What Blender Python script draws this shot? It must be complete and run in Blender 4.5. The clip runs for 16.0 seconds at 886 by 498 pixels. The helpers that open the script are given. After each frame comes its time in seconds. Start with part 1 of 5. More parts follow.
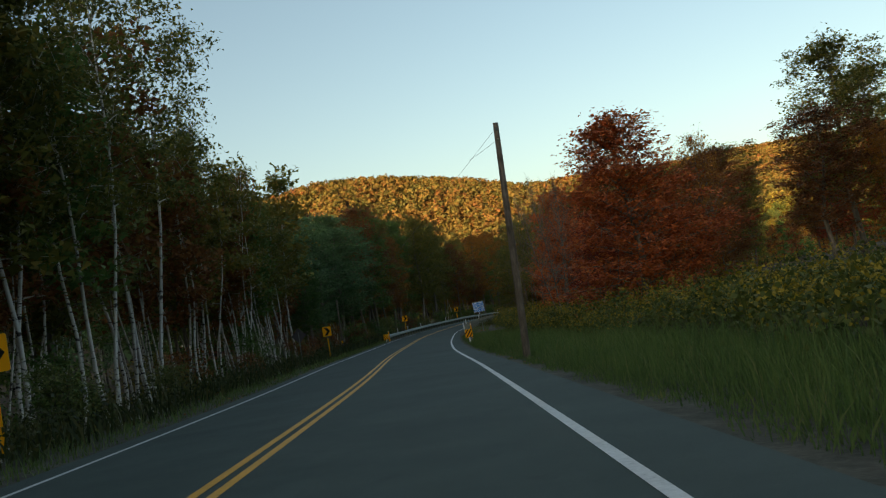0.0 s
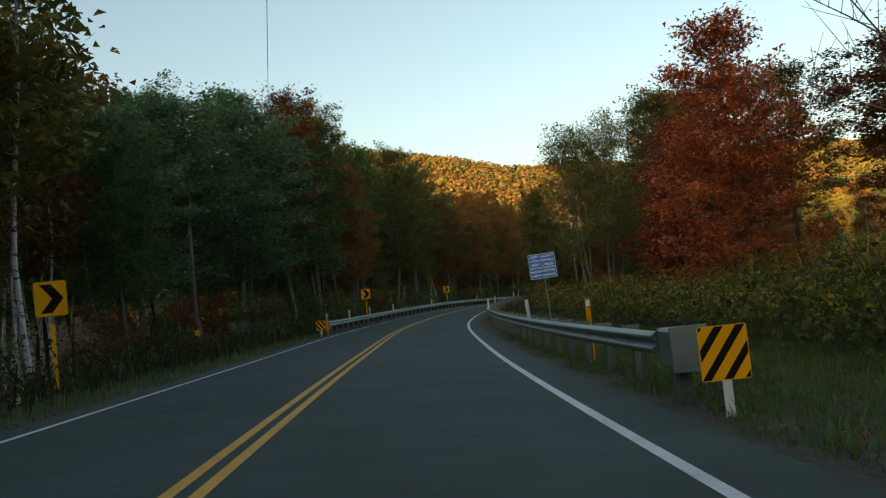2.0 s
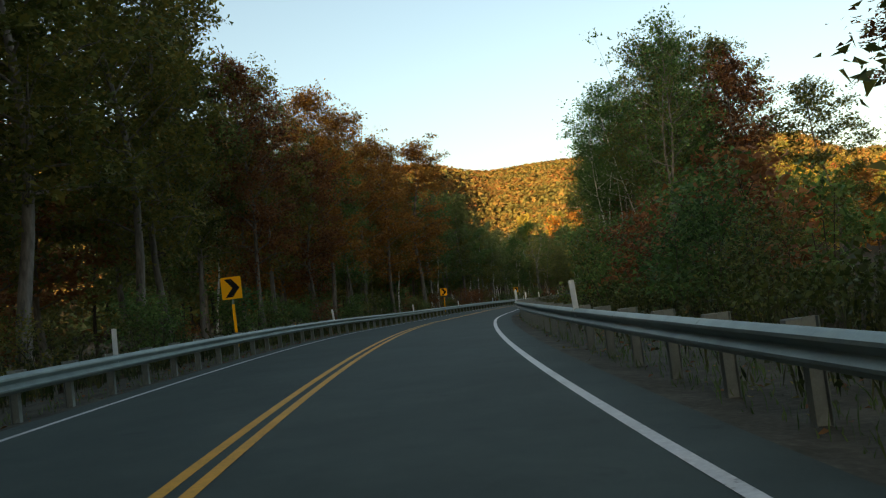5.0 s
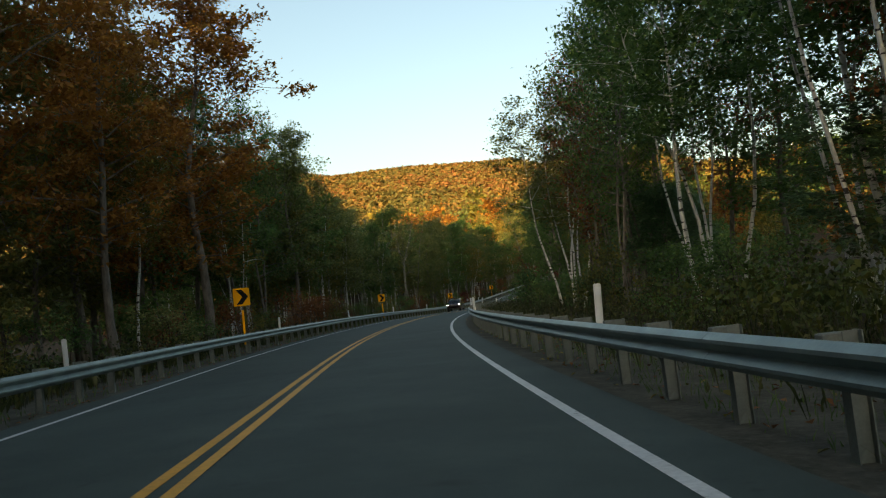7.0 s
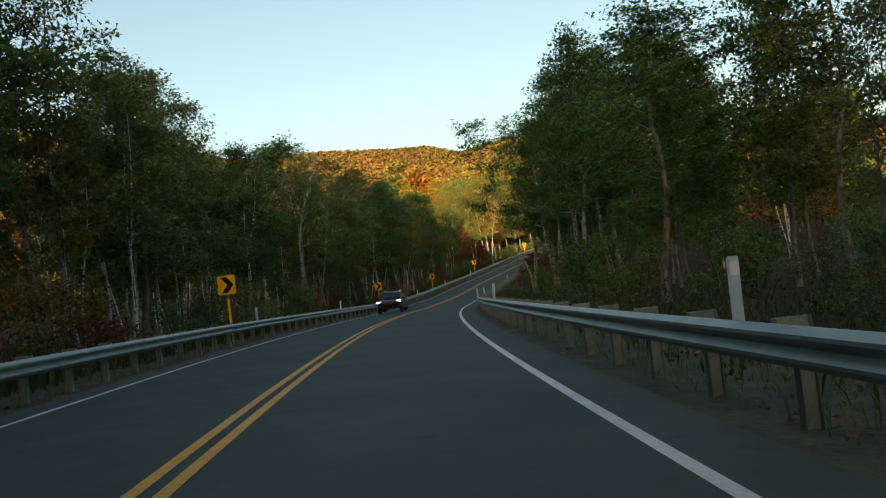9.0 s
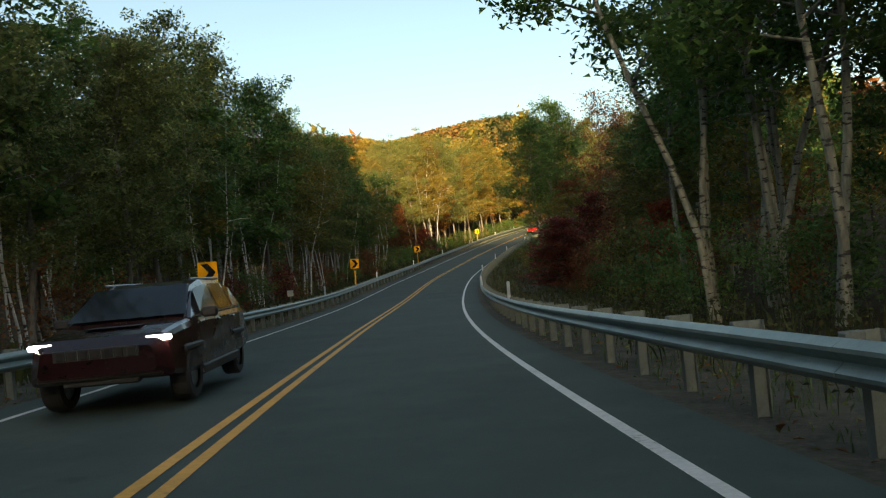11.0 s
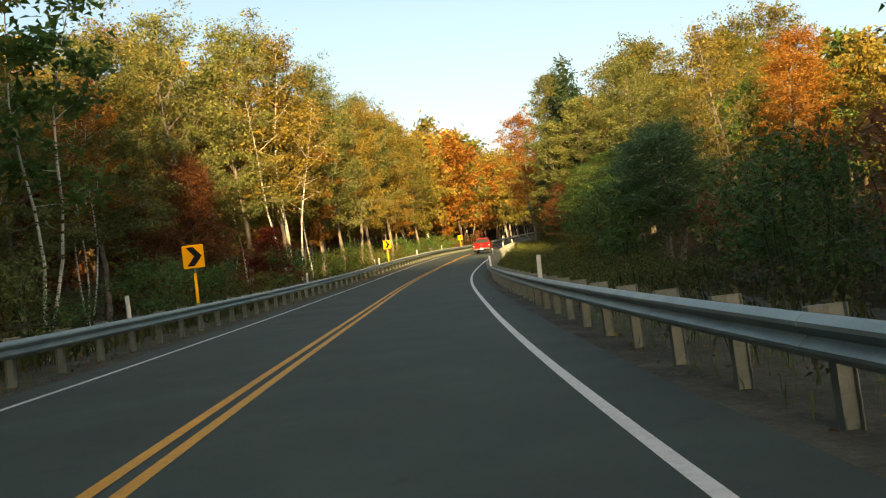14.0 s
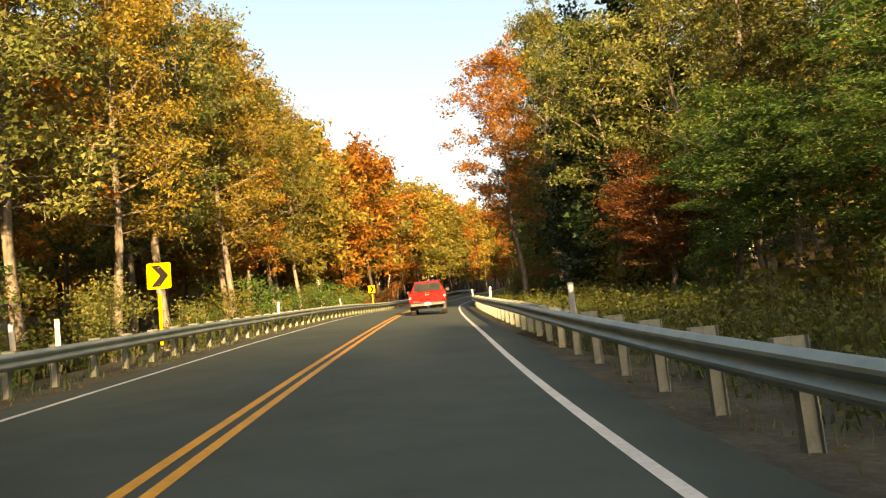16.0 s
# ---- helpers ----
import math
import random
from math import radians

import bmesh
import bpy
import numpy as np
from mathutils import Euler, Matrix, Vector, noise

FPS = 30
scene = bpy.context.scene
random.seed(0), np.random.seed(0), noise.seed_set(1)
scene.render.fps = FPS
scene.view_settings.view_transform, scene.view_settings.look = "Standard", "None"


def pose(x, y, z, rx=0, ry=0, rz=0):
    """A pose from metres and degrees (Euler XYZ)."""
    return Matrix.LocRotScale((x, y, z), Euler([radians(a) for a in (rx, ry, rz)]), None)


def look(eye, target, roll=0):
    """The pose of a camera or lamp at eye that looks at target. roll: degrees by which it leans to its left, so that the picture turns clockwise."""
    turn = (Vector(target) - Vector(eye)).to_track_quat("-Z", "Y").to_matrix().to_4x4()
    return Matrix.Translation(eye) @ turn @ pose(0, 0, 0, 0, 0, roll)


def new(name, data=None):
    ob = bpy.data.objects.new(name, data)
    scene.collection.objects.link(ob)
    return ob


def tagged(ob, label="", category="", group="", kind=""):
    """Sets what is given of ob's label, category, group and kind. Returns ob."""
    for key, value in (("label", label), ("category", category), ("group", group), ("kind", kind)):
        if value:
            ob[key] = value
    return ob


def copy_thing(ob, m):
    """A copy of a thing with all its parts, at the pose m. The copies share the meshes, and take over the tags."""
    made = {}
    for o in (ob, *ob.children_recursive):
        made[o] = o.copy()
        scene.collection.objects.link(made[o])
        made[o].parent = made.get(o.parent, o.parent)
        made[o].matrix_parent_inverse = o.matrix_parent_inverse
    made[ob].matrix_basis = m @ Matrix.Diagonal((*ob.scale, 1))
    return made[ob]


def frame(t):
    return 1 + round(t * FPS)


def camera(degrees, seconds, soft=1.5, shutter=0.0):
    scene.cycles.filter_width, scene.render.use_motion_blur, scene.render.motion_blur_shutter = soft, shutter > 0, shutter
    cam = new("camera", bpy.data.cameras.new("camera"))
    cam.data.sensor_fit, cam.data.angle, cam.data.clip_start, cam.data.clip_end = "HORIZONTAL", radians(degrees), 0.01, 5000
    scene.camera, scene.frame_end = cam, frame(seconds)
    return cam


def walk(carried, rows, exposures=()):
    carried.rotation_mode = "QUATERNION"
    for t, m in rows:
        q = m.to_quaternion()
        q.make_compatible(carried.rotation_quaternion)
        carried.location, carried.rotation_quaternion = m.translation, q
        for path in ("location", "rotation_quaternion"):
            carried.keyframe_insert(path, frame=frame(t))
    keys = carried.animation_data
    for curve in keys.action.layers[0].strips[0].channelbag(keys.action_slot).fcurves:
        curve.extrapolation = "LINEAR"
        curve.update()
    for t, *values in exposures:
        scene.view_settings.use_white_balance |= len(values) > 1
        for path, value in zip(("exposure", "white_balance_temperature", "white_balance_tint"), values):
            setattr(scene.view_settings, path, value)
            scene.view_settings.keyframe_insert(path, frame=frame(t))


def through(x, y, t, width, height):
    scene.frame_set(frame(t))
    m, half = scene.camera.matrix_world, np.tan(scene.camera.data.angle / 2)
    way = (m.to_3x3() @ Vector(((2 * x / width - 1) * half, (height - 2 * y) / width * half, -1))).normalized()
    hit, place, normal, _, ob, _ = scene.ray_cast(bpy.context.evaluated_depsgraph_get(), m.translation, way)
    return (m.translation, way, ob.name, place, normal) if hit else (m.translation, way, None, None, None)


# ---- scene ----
# A two-lane road through an autumn valley, driven at about 23 m/s behind a pickup.
cam = camera(55.3, 16.0, soft=1.2, shutter=0.0)
PATH = [
    (0, pose(0.234, 0.008, 1.270, 94.32, 9.43, 0.97)),
    (0.5, pose(-0.351, 12.688, 1.051, 93.83, 2.70, 1.47)),
    (1, pose(-1.059, 25.161, 0.824, 93.20, 5.26, 1.55)),
    (1.5, pose(-1.768, 37.696, 0.628, 94.42, 5.89, 0.28)),
    (2, pose(-2.189, 50.221, 0.437, 93.32, 5.97, -0.95)),
    (2.5, pose(-2.322, 62.705, 0.259, 92.61, 6.84, -1.63)),
    (3, pose(-2.437, 75.381, 0.199, 92.24, 6.16, -3.05)),
    (3.5, pose(-2.198, 87.949, 0.168, 93.68, 5.80, -5.85)),
    (4, pose(-1.527, 100.174, 0.185, 92.79, 6.26, -6.87)),
    (6.3, pose(7.898, 157.300, 0.301, 94.00, 7.01, -20.45)),
    (6.5, pose(9.346, 162.156, 0.263, 93.65, 6.85, -21.28)),
    (7, pose(13.279, 174.236, 0.035, 92.81, 6.85, -22.74)),
    (7.5, pose(17.497, 186.591, -0.128, 92.99, 6.02, -24.14)),
    (8, pose(21.954, 198.826, -0.251, 92.24, 4.77, -24.96)),
    (8.2, pose(23.888, 203.714, -0.316, 92.08, 5.91, -25.59)),
    (10.3, pose(47.712, 253.439, -1.132, 91.72, 5.09, -32.80)),
    (10.5, pose(50.191, 257.957, -1.238, 91.76, 5.66, -33.24)),
    (11, pose(56.684, 269.206, -1.538, 91.29, 5.28, -34.11)),
    (11.5, pose(63.468, 280.144, -1.855, 91.21, 6.21, -34.98)),
    (12, pose(70.615, 291.160, -2.108, 92.14, 6.01, -36.65)),
    (12.5, pose(78.045, 302.012, -2.250, 92.40, 5.85, -37.86)),
    (13, pose(85.867, 313.018, -2.107, 92.05, 6.08, -38.79)),
    (13.5, pose(93.954, 323.868, -1.830, 93.61, 6.76, -40.48)),
    (14, pose(102.427, 334.487, -1.326, 93.61, 6.90, -41.55)),
    (14.5, pose(111.213, 344.812, -0.764, 94.60, 6.68, -43.09)),
    (15, pose(120.132, 354.969, -0.115, 95.03, 6.81, -44.52)),
    (15.5, pose(129.359, 365.043, 0.637, 95.74, 6.76, -46.32)),
    (16, pose(139.072, 375.045, 1.556, 97.20, 5.95, -48.27)),
]
EXPOSURES = [(0, 1.48, 7450, 4), (3, 1.8, 7650, 6), (6.5, 1.7, 7550, 6), (7.4, 1.6, 7500, 5), (8.2, 1.44, 7450, 4), (10.3, 1.76, 7050, 4), (11.5, 1.64, 7100, 5), (12.5, 1.78, 7200, 6), (13.2, 2.14, 7300, 6), (14, 1.86, 7700, 9), (15, 1.92, 8000, 11), (16, 2.16, 8400, 14)]
walk(cam, PATH, EXPOSURES)

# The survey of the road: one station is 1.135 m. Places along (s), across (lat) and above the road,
# and the heights of what grows beside it, are given in stations; meshes and the camera are in metres.
UNIT = 1.135

# The line of the driven lane on the ground, (x, y, z) in stations, from behind the start to beyond the end.
ROAD = [(1.71, -59.97, 1.13), (0.60, -24.99, 0.48), (-0.19, -0.01, 0.01), (-0.89, 22.09, -0.41), (-1.85, 44.22, -0.74), (-2.14, 66.41, -0.95), (-1.59, 88.30, -0.97), (8.26, 142.88, -0.91), (15.45, 164.41, -1.22), (21.09, 179.40, -1.40), (42.03, 223.24, -2.12), (50.00, 237.16, -2.48), (62.24, 256.62, -2.97), (75.64, 275.88, -3.00), (90.06, 294.75, -2.30), (105.81, 312.81, -1.19), (122.34, 330.42, 0.23), (140.77, 347.32, 2.17), (163.38, 367.03, 4.40), (186.67, 385.93, 6.40), (215.57, 405.64, 9.20), (232.07, 415.07, 10.91), (268.55, 431.40, 12.91), (316.76, 444.40, 15.41)]

# ---------------------------------------------------------------- light
SUN_ELEVATION = 10.3         # degrees
SUN_FROM = (-0.60, -0.80)    # compass direction of the low sun


def build_light():
    world = bpy.data.worlds.new("evening_sky")
    scene.world = world
    world.use_nodes = True
    nt = world.node_tree
    sky = nt.nodes.new("ShaderNodeTexSky")
    sky.sky_type = "NISHITA"
    sky.sun_disc = False
    sky.sun_elevation = radians(SUN_ELEVATION)
    sky.sun_rotation = math.atan2(SUN_FROM[0], SUN_FROM[1])
    sky.air_density, sky.dust_density, sky.ozone_density = 1.0, 2.5, 1.0
    back = nt.nodes["Background"]
    back.inputs["Strength"].default_value = 0.096
    nt.links.new(sky.outputs[0], back.inputs["Color"])
    sun = new("sun", bpy.data.lights.new("sun", "SUN"))
    sun.data.energy = 5.0
    sun.data.angle = radians(0.6)
    sun.data.color = (1.0, 0.71, 0.37)
    d = Vector((SUN_FROM[0], SUN_FROM[1], 0)).normalized() * math.cos(radians(SUN_ELEVATION))
    d.z = math.sin(radians(SUN_ELEVATION))
    sun.matrix_basis = look(d * 500, (0, 0, 0))


build_light()

# ---------------------------------------------------------------- materials
def material(name, rough=0.6, metal=0.0, spec=0.5):
    m = bpy.data.materials.new(name)
    m.use_nodes = True
    b = m.node_tree.nodes["Principled BSDF"]
    b.inputs["Roughness"].default_value = rough
    b.inputs["Metallic"].default_value = metal
    b.inputs["Specular IOR Level"].default_value = spec
    return m, m.node_tree, b


def ramp(nt, fac, stops):
    r = nt.nodes.new("ShaderNodeValToRGB")
    while len(r.color_ramp.elements) < len(stops):
        r.color_ramp.elements.new(0.5)
    for e, (p, c) in zip(r.color_ramp.elements, stops):
        e.position, e.color = p, (*c, 1)
    nt.links.new(fac, r.inputs[0])
    return r.outputs[0]


def noise_tex(nt, scale, detail=4, rough=0.55, coords="Object", stretch=None):
    co = nt.nodes.new("ShaderNodeTexCoord")
    n = nt.nodes.new("ShaderNodeTexNoise")
    n.inputs["Scale"].default_value = scale
    n.inputs["Detail"].default_value = detail
    n.inputs["Roughness"].default_value = rough
    src = co.outputs[coords]
    if stretch:
        mp = nt.nodes.new("ShaderNodeMapping")
        mp.inputs["Scale"].default_value = stretch
        nt.links.new(src, mp.inputs[0])
        src = mp.outputs[0]
    nt.links.new(src, n.inputs["Vector"])
    return n.outputs["Fac"]


def mix(nt, fac, a, b, mode="MIX"):
    n = nt.nodes.new("ShaderNodeMix")
    n.data_type, n.blend_type = "RGBA", mode
    for sock, v in ((n.inputs[0], fac), (n.inputs[6], a), (n.inputs[7], b)):
        if isinstance(v, (int, float)):
            sock.default_value = v
        elif isinstance(v, tuple):
            sock.default_value = (*v, 1)
        else:
            nt.links.new(v, sock)
    return n.outputs[2]


def bump(nt, b, height, strength=0.3, dist=0.02):
    n = nt.nodes.new("ShaderNodeBump")
    n.inputs["Strength"].default_value = strength
    n.inputs["Distance"].default_value = dist
    nt.links.new(height, n.inputs["Height"])
    nt.links.new(n.outputs[0], b.inputs["Normal"])


def plain(name, color, rough=0.6, metal=0.0, vary=0.25, scale=3.0, bumps=0.0, fine=40.0, spec=0.5):
    m, nt, b = material(name, rough, metal, spec)
    n1 = noise_tex(nt, scale, 5)
    n2 = noise_tex(nt, fine, 3)
    lo = tuple(c * (1 - vary) for c in color)
    hi = tuple(min(1, c * (1 + vary)) for c in color)
    c1 = ramp(nt, n1, [(0.3, lo), (0.7, hi)])
    c2 = mix(nt, 0.35 * min(1, vary * 3), c1, ramp(nt, n2, [(0.3, lo), (0.7, hi)]))
    nt.links.new(c2, b.inputs["Base Color"])
    if bumps:
        bump(nt, b, n2, bumps, 0.01)
    return m


def foliage(name, tones, through=0.42, rough=0.55):
    """Leaves: a tone for each leaf, shifted from tree to tree."""
    m, nt, b = material(name, rough, 0.0, 0.3)
    geo = nt.nodes.new("ShaderNodeNewGeometry")
    inf = nt.nodes.new("ShaderNodeObjectInfo")
    ad = nt.nodes.new("ShaderNodeMath")
    ad.operation = "MULTIPLY_ADD"
    ad.inputs[1].default_value = 0.5
    nt.links.new(geo.outputs["Random Per Island"], ad.inputs[0])
    ml = nt.nodes.new("ShaderNodeMath")
    ml.operation = "MULTIPLY"
    ml.inputs[1].default_value = 0.25
    nt.links.new(inf.outputs["Random"], ml.inputs[0])
    nt.links.new(ml.outputs[0], ad.inputs[2])
    big = noise_tex(nt, 0.9, 3)
    ad2 = nt.nodes.new("ShaderNodeMath")
    ad2.operation = "MULTIPLY_ADD"
    ad2.inputs[1].default_value = 0.8
    nt.links.new(big, ad2.inputs[0])
    nt.links.new(ad.outputs[0], ad2.inputs[2])
    sub = nt.nodes.new("ShaderNodeMath")
    sub.operation = "SUBTRACT"
    sub.inputs[1].default_value = 0.32
    nt.links.new(ad2.outputs[0], sub.inputs[0])
    k = len(tones)
    col = ramp(nt, sub.outputs[0], [(0.08 + 0.84 * i / max(1, k - 1), c) for i, c in enumerate(tones)])
    nt.links.new(col, b.inputs["Base Color"])
    tr = nt.nodes.new("ShaderNodeBsdfTranslucent")
    nt.links.new(col, tr.inputs["Color"])
    mx = nt.nodes.new("ShaderNodeMixShader")
    mx.inputs[0].default_value = through
    nt.links.new(b.outputs[0], mx.inputs[1])
    nt.links.new(tr.outputs[0], mx.inputs[2])
    nt.links.new(mx.outputs[0], nt.nodes["Material Output"].inputs["Surface"])
    return m


def asphalt_material():
    m, nt, b = material("asphalt", 0.82, 0.0, 0.35)
    fine = noise_tex(nt, 70, 4, 0.7)
    patch = noise_tex(nt, 0.5, 7, 0.68)
    worn = noise_tex(nt, 0.09, 4, 0.6)
    tar = noise_tex(nt, 1.7, 6, 0.65)
    chips = noise_tex(nt, 22, 2, 0.5)
    c = ramp(nt, fine, [(0.25, (0.022, 0.036, 0.032)), (0.75, (0.066, 0.096, 0.087))])
    c = mix(nt, 0.6, c, ramp(nt, patch, [(0.28, (0.024, 0.038, 0.034)), (0.5, (0.045, 0.066, 0.060)), (0.72, (0.074, 0.103, 0.094))]))
    c = mix(nt, ramp(nt, worn, [(0.40, (0, 0, 0)), (0.65, (0.45, 0.45, 0.45))]), c, (0.060, 0.083, 0.076))
    c = mix(nt, ramp(nt, tar, [(0.62, (0, 0, 0)), (0.70, (0.55, 0.55, 0.55))]), c, (0.026, 0.034, 0.032))
    c = mix(nt, ramp(nt, chips, [(0.74, (0, 0, 0)), (0.78, (0.5, 0.5, 0.5))]), c, (0.13, 0.15, 0.14))
    nt.links.new(c, b.inputs["Base Color"])
    bump(nt, b, fine, 0.5, 0.01)
    return m


def paint_line(name, color):
    m, nt, b = material(name, 0.6, 0.0, 0.4)
    wear = noise_tex(nt, 14, 6, 0.7)
    big = noise_tex(nt, 1.2, 4)
    k = mix(nt, 0.4, wear, big)
    c = ramp(nt, k, [(0.30, (0.09, 0.09, 0.085)), (0.40, tuple(v * 0.75 for v in color)), (0.6, color)])
    nt.links.new(c, b.inputs["Base Color"])
    return m


def bark(name, dark, light, marks=False):
    m, nt, b = material(name, 0.85, 0.0, 0.2)
    n = noise_tex(nt, 9, 5, 0.6, "Object", (1, 1, 0.25))
    c = ramp(nt, n, [(0.3, dark), (0.65, light)])
    if marks:
        s = noise_tex(nt, 3.0, 3, 0.6, "Object", (1.0, 1.0, 3.0))
        c = mix(nt, ramp(nt, s, [(0.56, (0, 0, 0)), (0.62, (1, 1, 1))]), c, (0.05, 0.045, 0.04))
    nt.links.new(c, b.inputs["Base Color"])
    bump(nt, b, n, 0.4, 0.02)
    return m


def ground_material(name, a, b2, c3, scale=0.6):
    m, nt, b = material(name, 0.95, 0.0, 0.1)
    n1 = noise_tex(nt, scale, 6, 0.65)
    n2 = noise_tex(nt, 11, 5, 0.7)
    c = mix(nt, 0.5, ramp(nt, n1, [(0.3, a), (0.5, b2), (0.72, c3)]), ramp(nt, n2, [(0.3, a), (0.55, b2), (0.75, c3)]))
    nt.links.new(c, b.inputs["Base Color"])
    bump(nt, b, n2, 0.8, 0.05)
    return m


M = {
    "asphalt": asphalt_material(),
    "white_line": paint_line("white_line_paint", (0.72, 0.73, 0.72)),
    "yellow_line": paint_line("yellow_line_paint", (0.78, 0.385, 0.045)),
    "gravel": ground_material("gravel", (0.040, 0.042, 0.034), (0.100, 0.097, 0.078), (0.20, 0.185, 0.145), 1.1),
    "soil": ground_material("leaf_litter", (0.018, 0.014, 0.009), (0.045, 0.033, 0.018), (0.085, 0.058, 0.028), 0.5),
    "steel": plain("galvanised_steel", (0.25, 0.305, 0.285), 0.5, 0.55, 0.25, 2.0, 0.1),
    "post_steel": plain("weathered_post_steel", (0.20, 0.225, 0.205), 0.7, 0.3, 0.3, 4.0, 0.1),
    "block": plain("weathered_timber", (0.17, 0.185, 0.165), 0.85, 0.0, 0.35, 6.0, 0.3),
    "sign_yellow": plain("fluorescent_yellow_sheeting", (0.98, 0.43, 0.012), 0.7, 0.0, 0.06, 2.0, spec=0.15),
    "sign_black": plain("black_sheeting", (0.010, 0.010, 0.011), 0.7, 0.0, 0.2, spec=0.12),
    "sign_blue": plain("blue_sheeting", (0.015, 0.19, 0.58), 0.6, 0.0, 0.08, 2.0, spec=0.2),
    "sign_white": plain("white_sheeting", (0.78, 0.80, 0.82), 0.5, 0.0, 0.05),
    # much darker tone than sign_back, for the diamond sign's back only
    "dull_back": plain("dark_sign_back", (0.075, 0.068, 0.074), 0.85, 0.0, 0.3),
    "sign_back": plain("bare_aluminium", (0.35, 0.36, 0.37), 0.5, 0.8, 0.15),
    "white_plastic": plain("white_flexible_plastic", (0.75, 0.76, 0.75), 0.5, 0.0, 0.08, 6.0),
    "pole_wood": bark("creosoted_pole", (0.05, 0.042, 0.034), (0.17, 0.145, 0.12)),
    "wire": plain("black_cable", (0.10, 0.10, 0.10), 0.5),
    "bark_white": bark("white_birch_bark", (0.42, 0.40, 0.36), (0.68, 0.67, 0.62), True),
    "bark_grey": bark("grey_bark", (0.08, 0.07, 0.058), (0.25, 0.22, 0.185)),
    "bark_aspen": bark("pale_aspen_bark", (0.13, 0.13, 0.105), (0.32, 0.32, 0.26), True),
    "bark_dark": bark("dark_bark", (0.025, 0.02, 0.016), (0.085, 0.068, 0.052)),
    "leaf_green": foliage("green_leaves", [(0.034, 0.077, 0.022), (0.074, 0.150, 0.038), (0.122, 0.212, 0.052), (0.205, 0.245, 0.060)]),
    "leaf_blue": foliage("bluish_green_leaves", [(0.060, 0.122, 0.050), (0.125, 0.222, 0.092), (0.205, 0.295, 0.130)]),
    "leaf_olive": foliage("turning_olive_leaves", [(0.051, 0.070, 0.020), (0.121, 0.140, 0.033), (0.218, 0.193, 0.040), (0.314, 0.206, 0.040)]),
    "leaf_lime": foliage("yellow_green_leaves", [(0.060, 0.086, 0.022), (0.135, 0.170, 0.048), (0.230, 0.250, 0.080), (0.330, 0.295, 0.100)]),
    "leaf_yellow": foliage("yellow_leaves", [(0.085, 0.075, 0.016), (0.204, 0.165, 0.032), (0.330, 0.250, 0.050), (0.400, 0.285, 0.070)]),
    "leaf_orange": foliage("orange_leaves", [(0.15, 0.058, 0.014), (0.30, 0.125, 0.024), (0.42, 0.20, 0.036), (0.42, 0.27, 0.055)]),
    "leaf_scarlet": foliage("scarlet_maple_leaves", [(0.18, 0.045, 0.018), (0.38, 0.095, 0.030), (0.55, 0.155, 0.045), (0.60, 0.23, 0.06)]),
    "leaf_red": foliage("red_maple_leaves", [(0.110, 0.020, 0.013), (0.275, 0.042, 0.020), (0.440, 0.079, 0.029), (0.484, 0.132, 0.040)]),
    "leaf_maroon": foliage("maroon_leaves", [(0.055, 0.013, 0.011), (0.14, 0.026, 0.017), (0.24, 0.045, 0.023), (0.27, 0.085, 0.03)]),
    "leaf_brown": foliage("russet_leaves", [(0.081, 0.034, 0.015), (0.196, 0.076, 0.027), (0.299, 0.127, 0.040), (0.276, 0.161, 0.052)]),
    "needles": foliage("dark_needles", [(0.015, 0.033, 0.018), (0.030, 0.060, 0.027), (0.053, 0.090, 0.038)], 0.15),
    "grass": foliage("grass_blades", [(0.054, 0.096, 0.026), (0.088, 0.150, 0.042), (0.132, 0.195, 0.055), (0.225, 0.205, 0.090)], 0.4),
    "weed": foliage("roadside_weeds", [(0.019, 0.030, 0.009), (0.043, 0.060, 0.016), (0.086, 0.086, 0.026), (0.121, 0.078, 0.030)], 0.3),
    "meadow": foliage("meadow_leaves", [(0.030, 0.051, 0.012), (0.064, 0.093, 0.019), (0.111, 0.128, 0.025), (0.162, 0.145, 0.030)], 0.3),
    "goldenrod": foliage("goldenrod_flowers", [(0.10, 0.09, 0.015), (0.28, 0.21, 0.02), (0.40, 0.29, 0.03)], 0.3),
}


def hill_foliage():
    """Woods seen from afar: a tone for each crown, in larger drifts of green, gold and orange."""
    m, nt, b = material("hillside_canopy", 0.85, 0.0, 0.1)
    crown = noise_tex(nt, 0.16, 2, 0.6)
    drift = noise_tex(nt, 0.014, 3, 0.6)
    k = mix(nt, 0.42, crown, drift)
    c = ramp(nt, k, [(0.33, (0.046, 0.056, 0.022)), (0.43, (0.088, 0.082, 0.027)), (0.50, (0.132, 0.094, 0.029)), (0.57, (0.160, 0.084, 0.029)), (0.66, (0.165, 0.054, 0.024))])
    nt.links.new(c, b.inputs["Base Color"])
    return m


M["hill_leaf"] = hill_foliage()

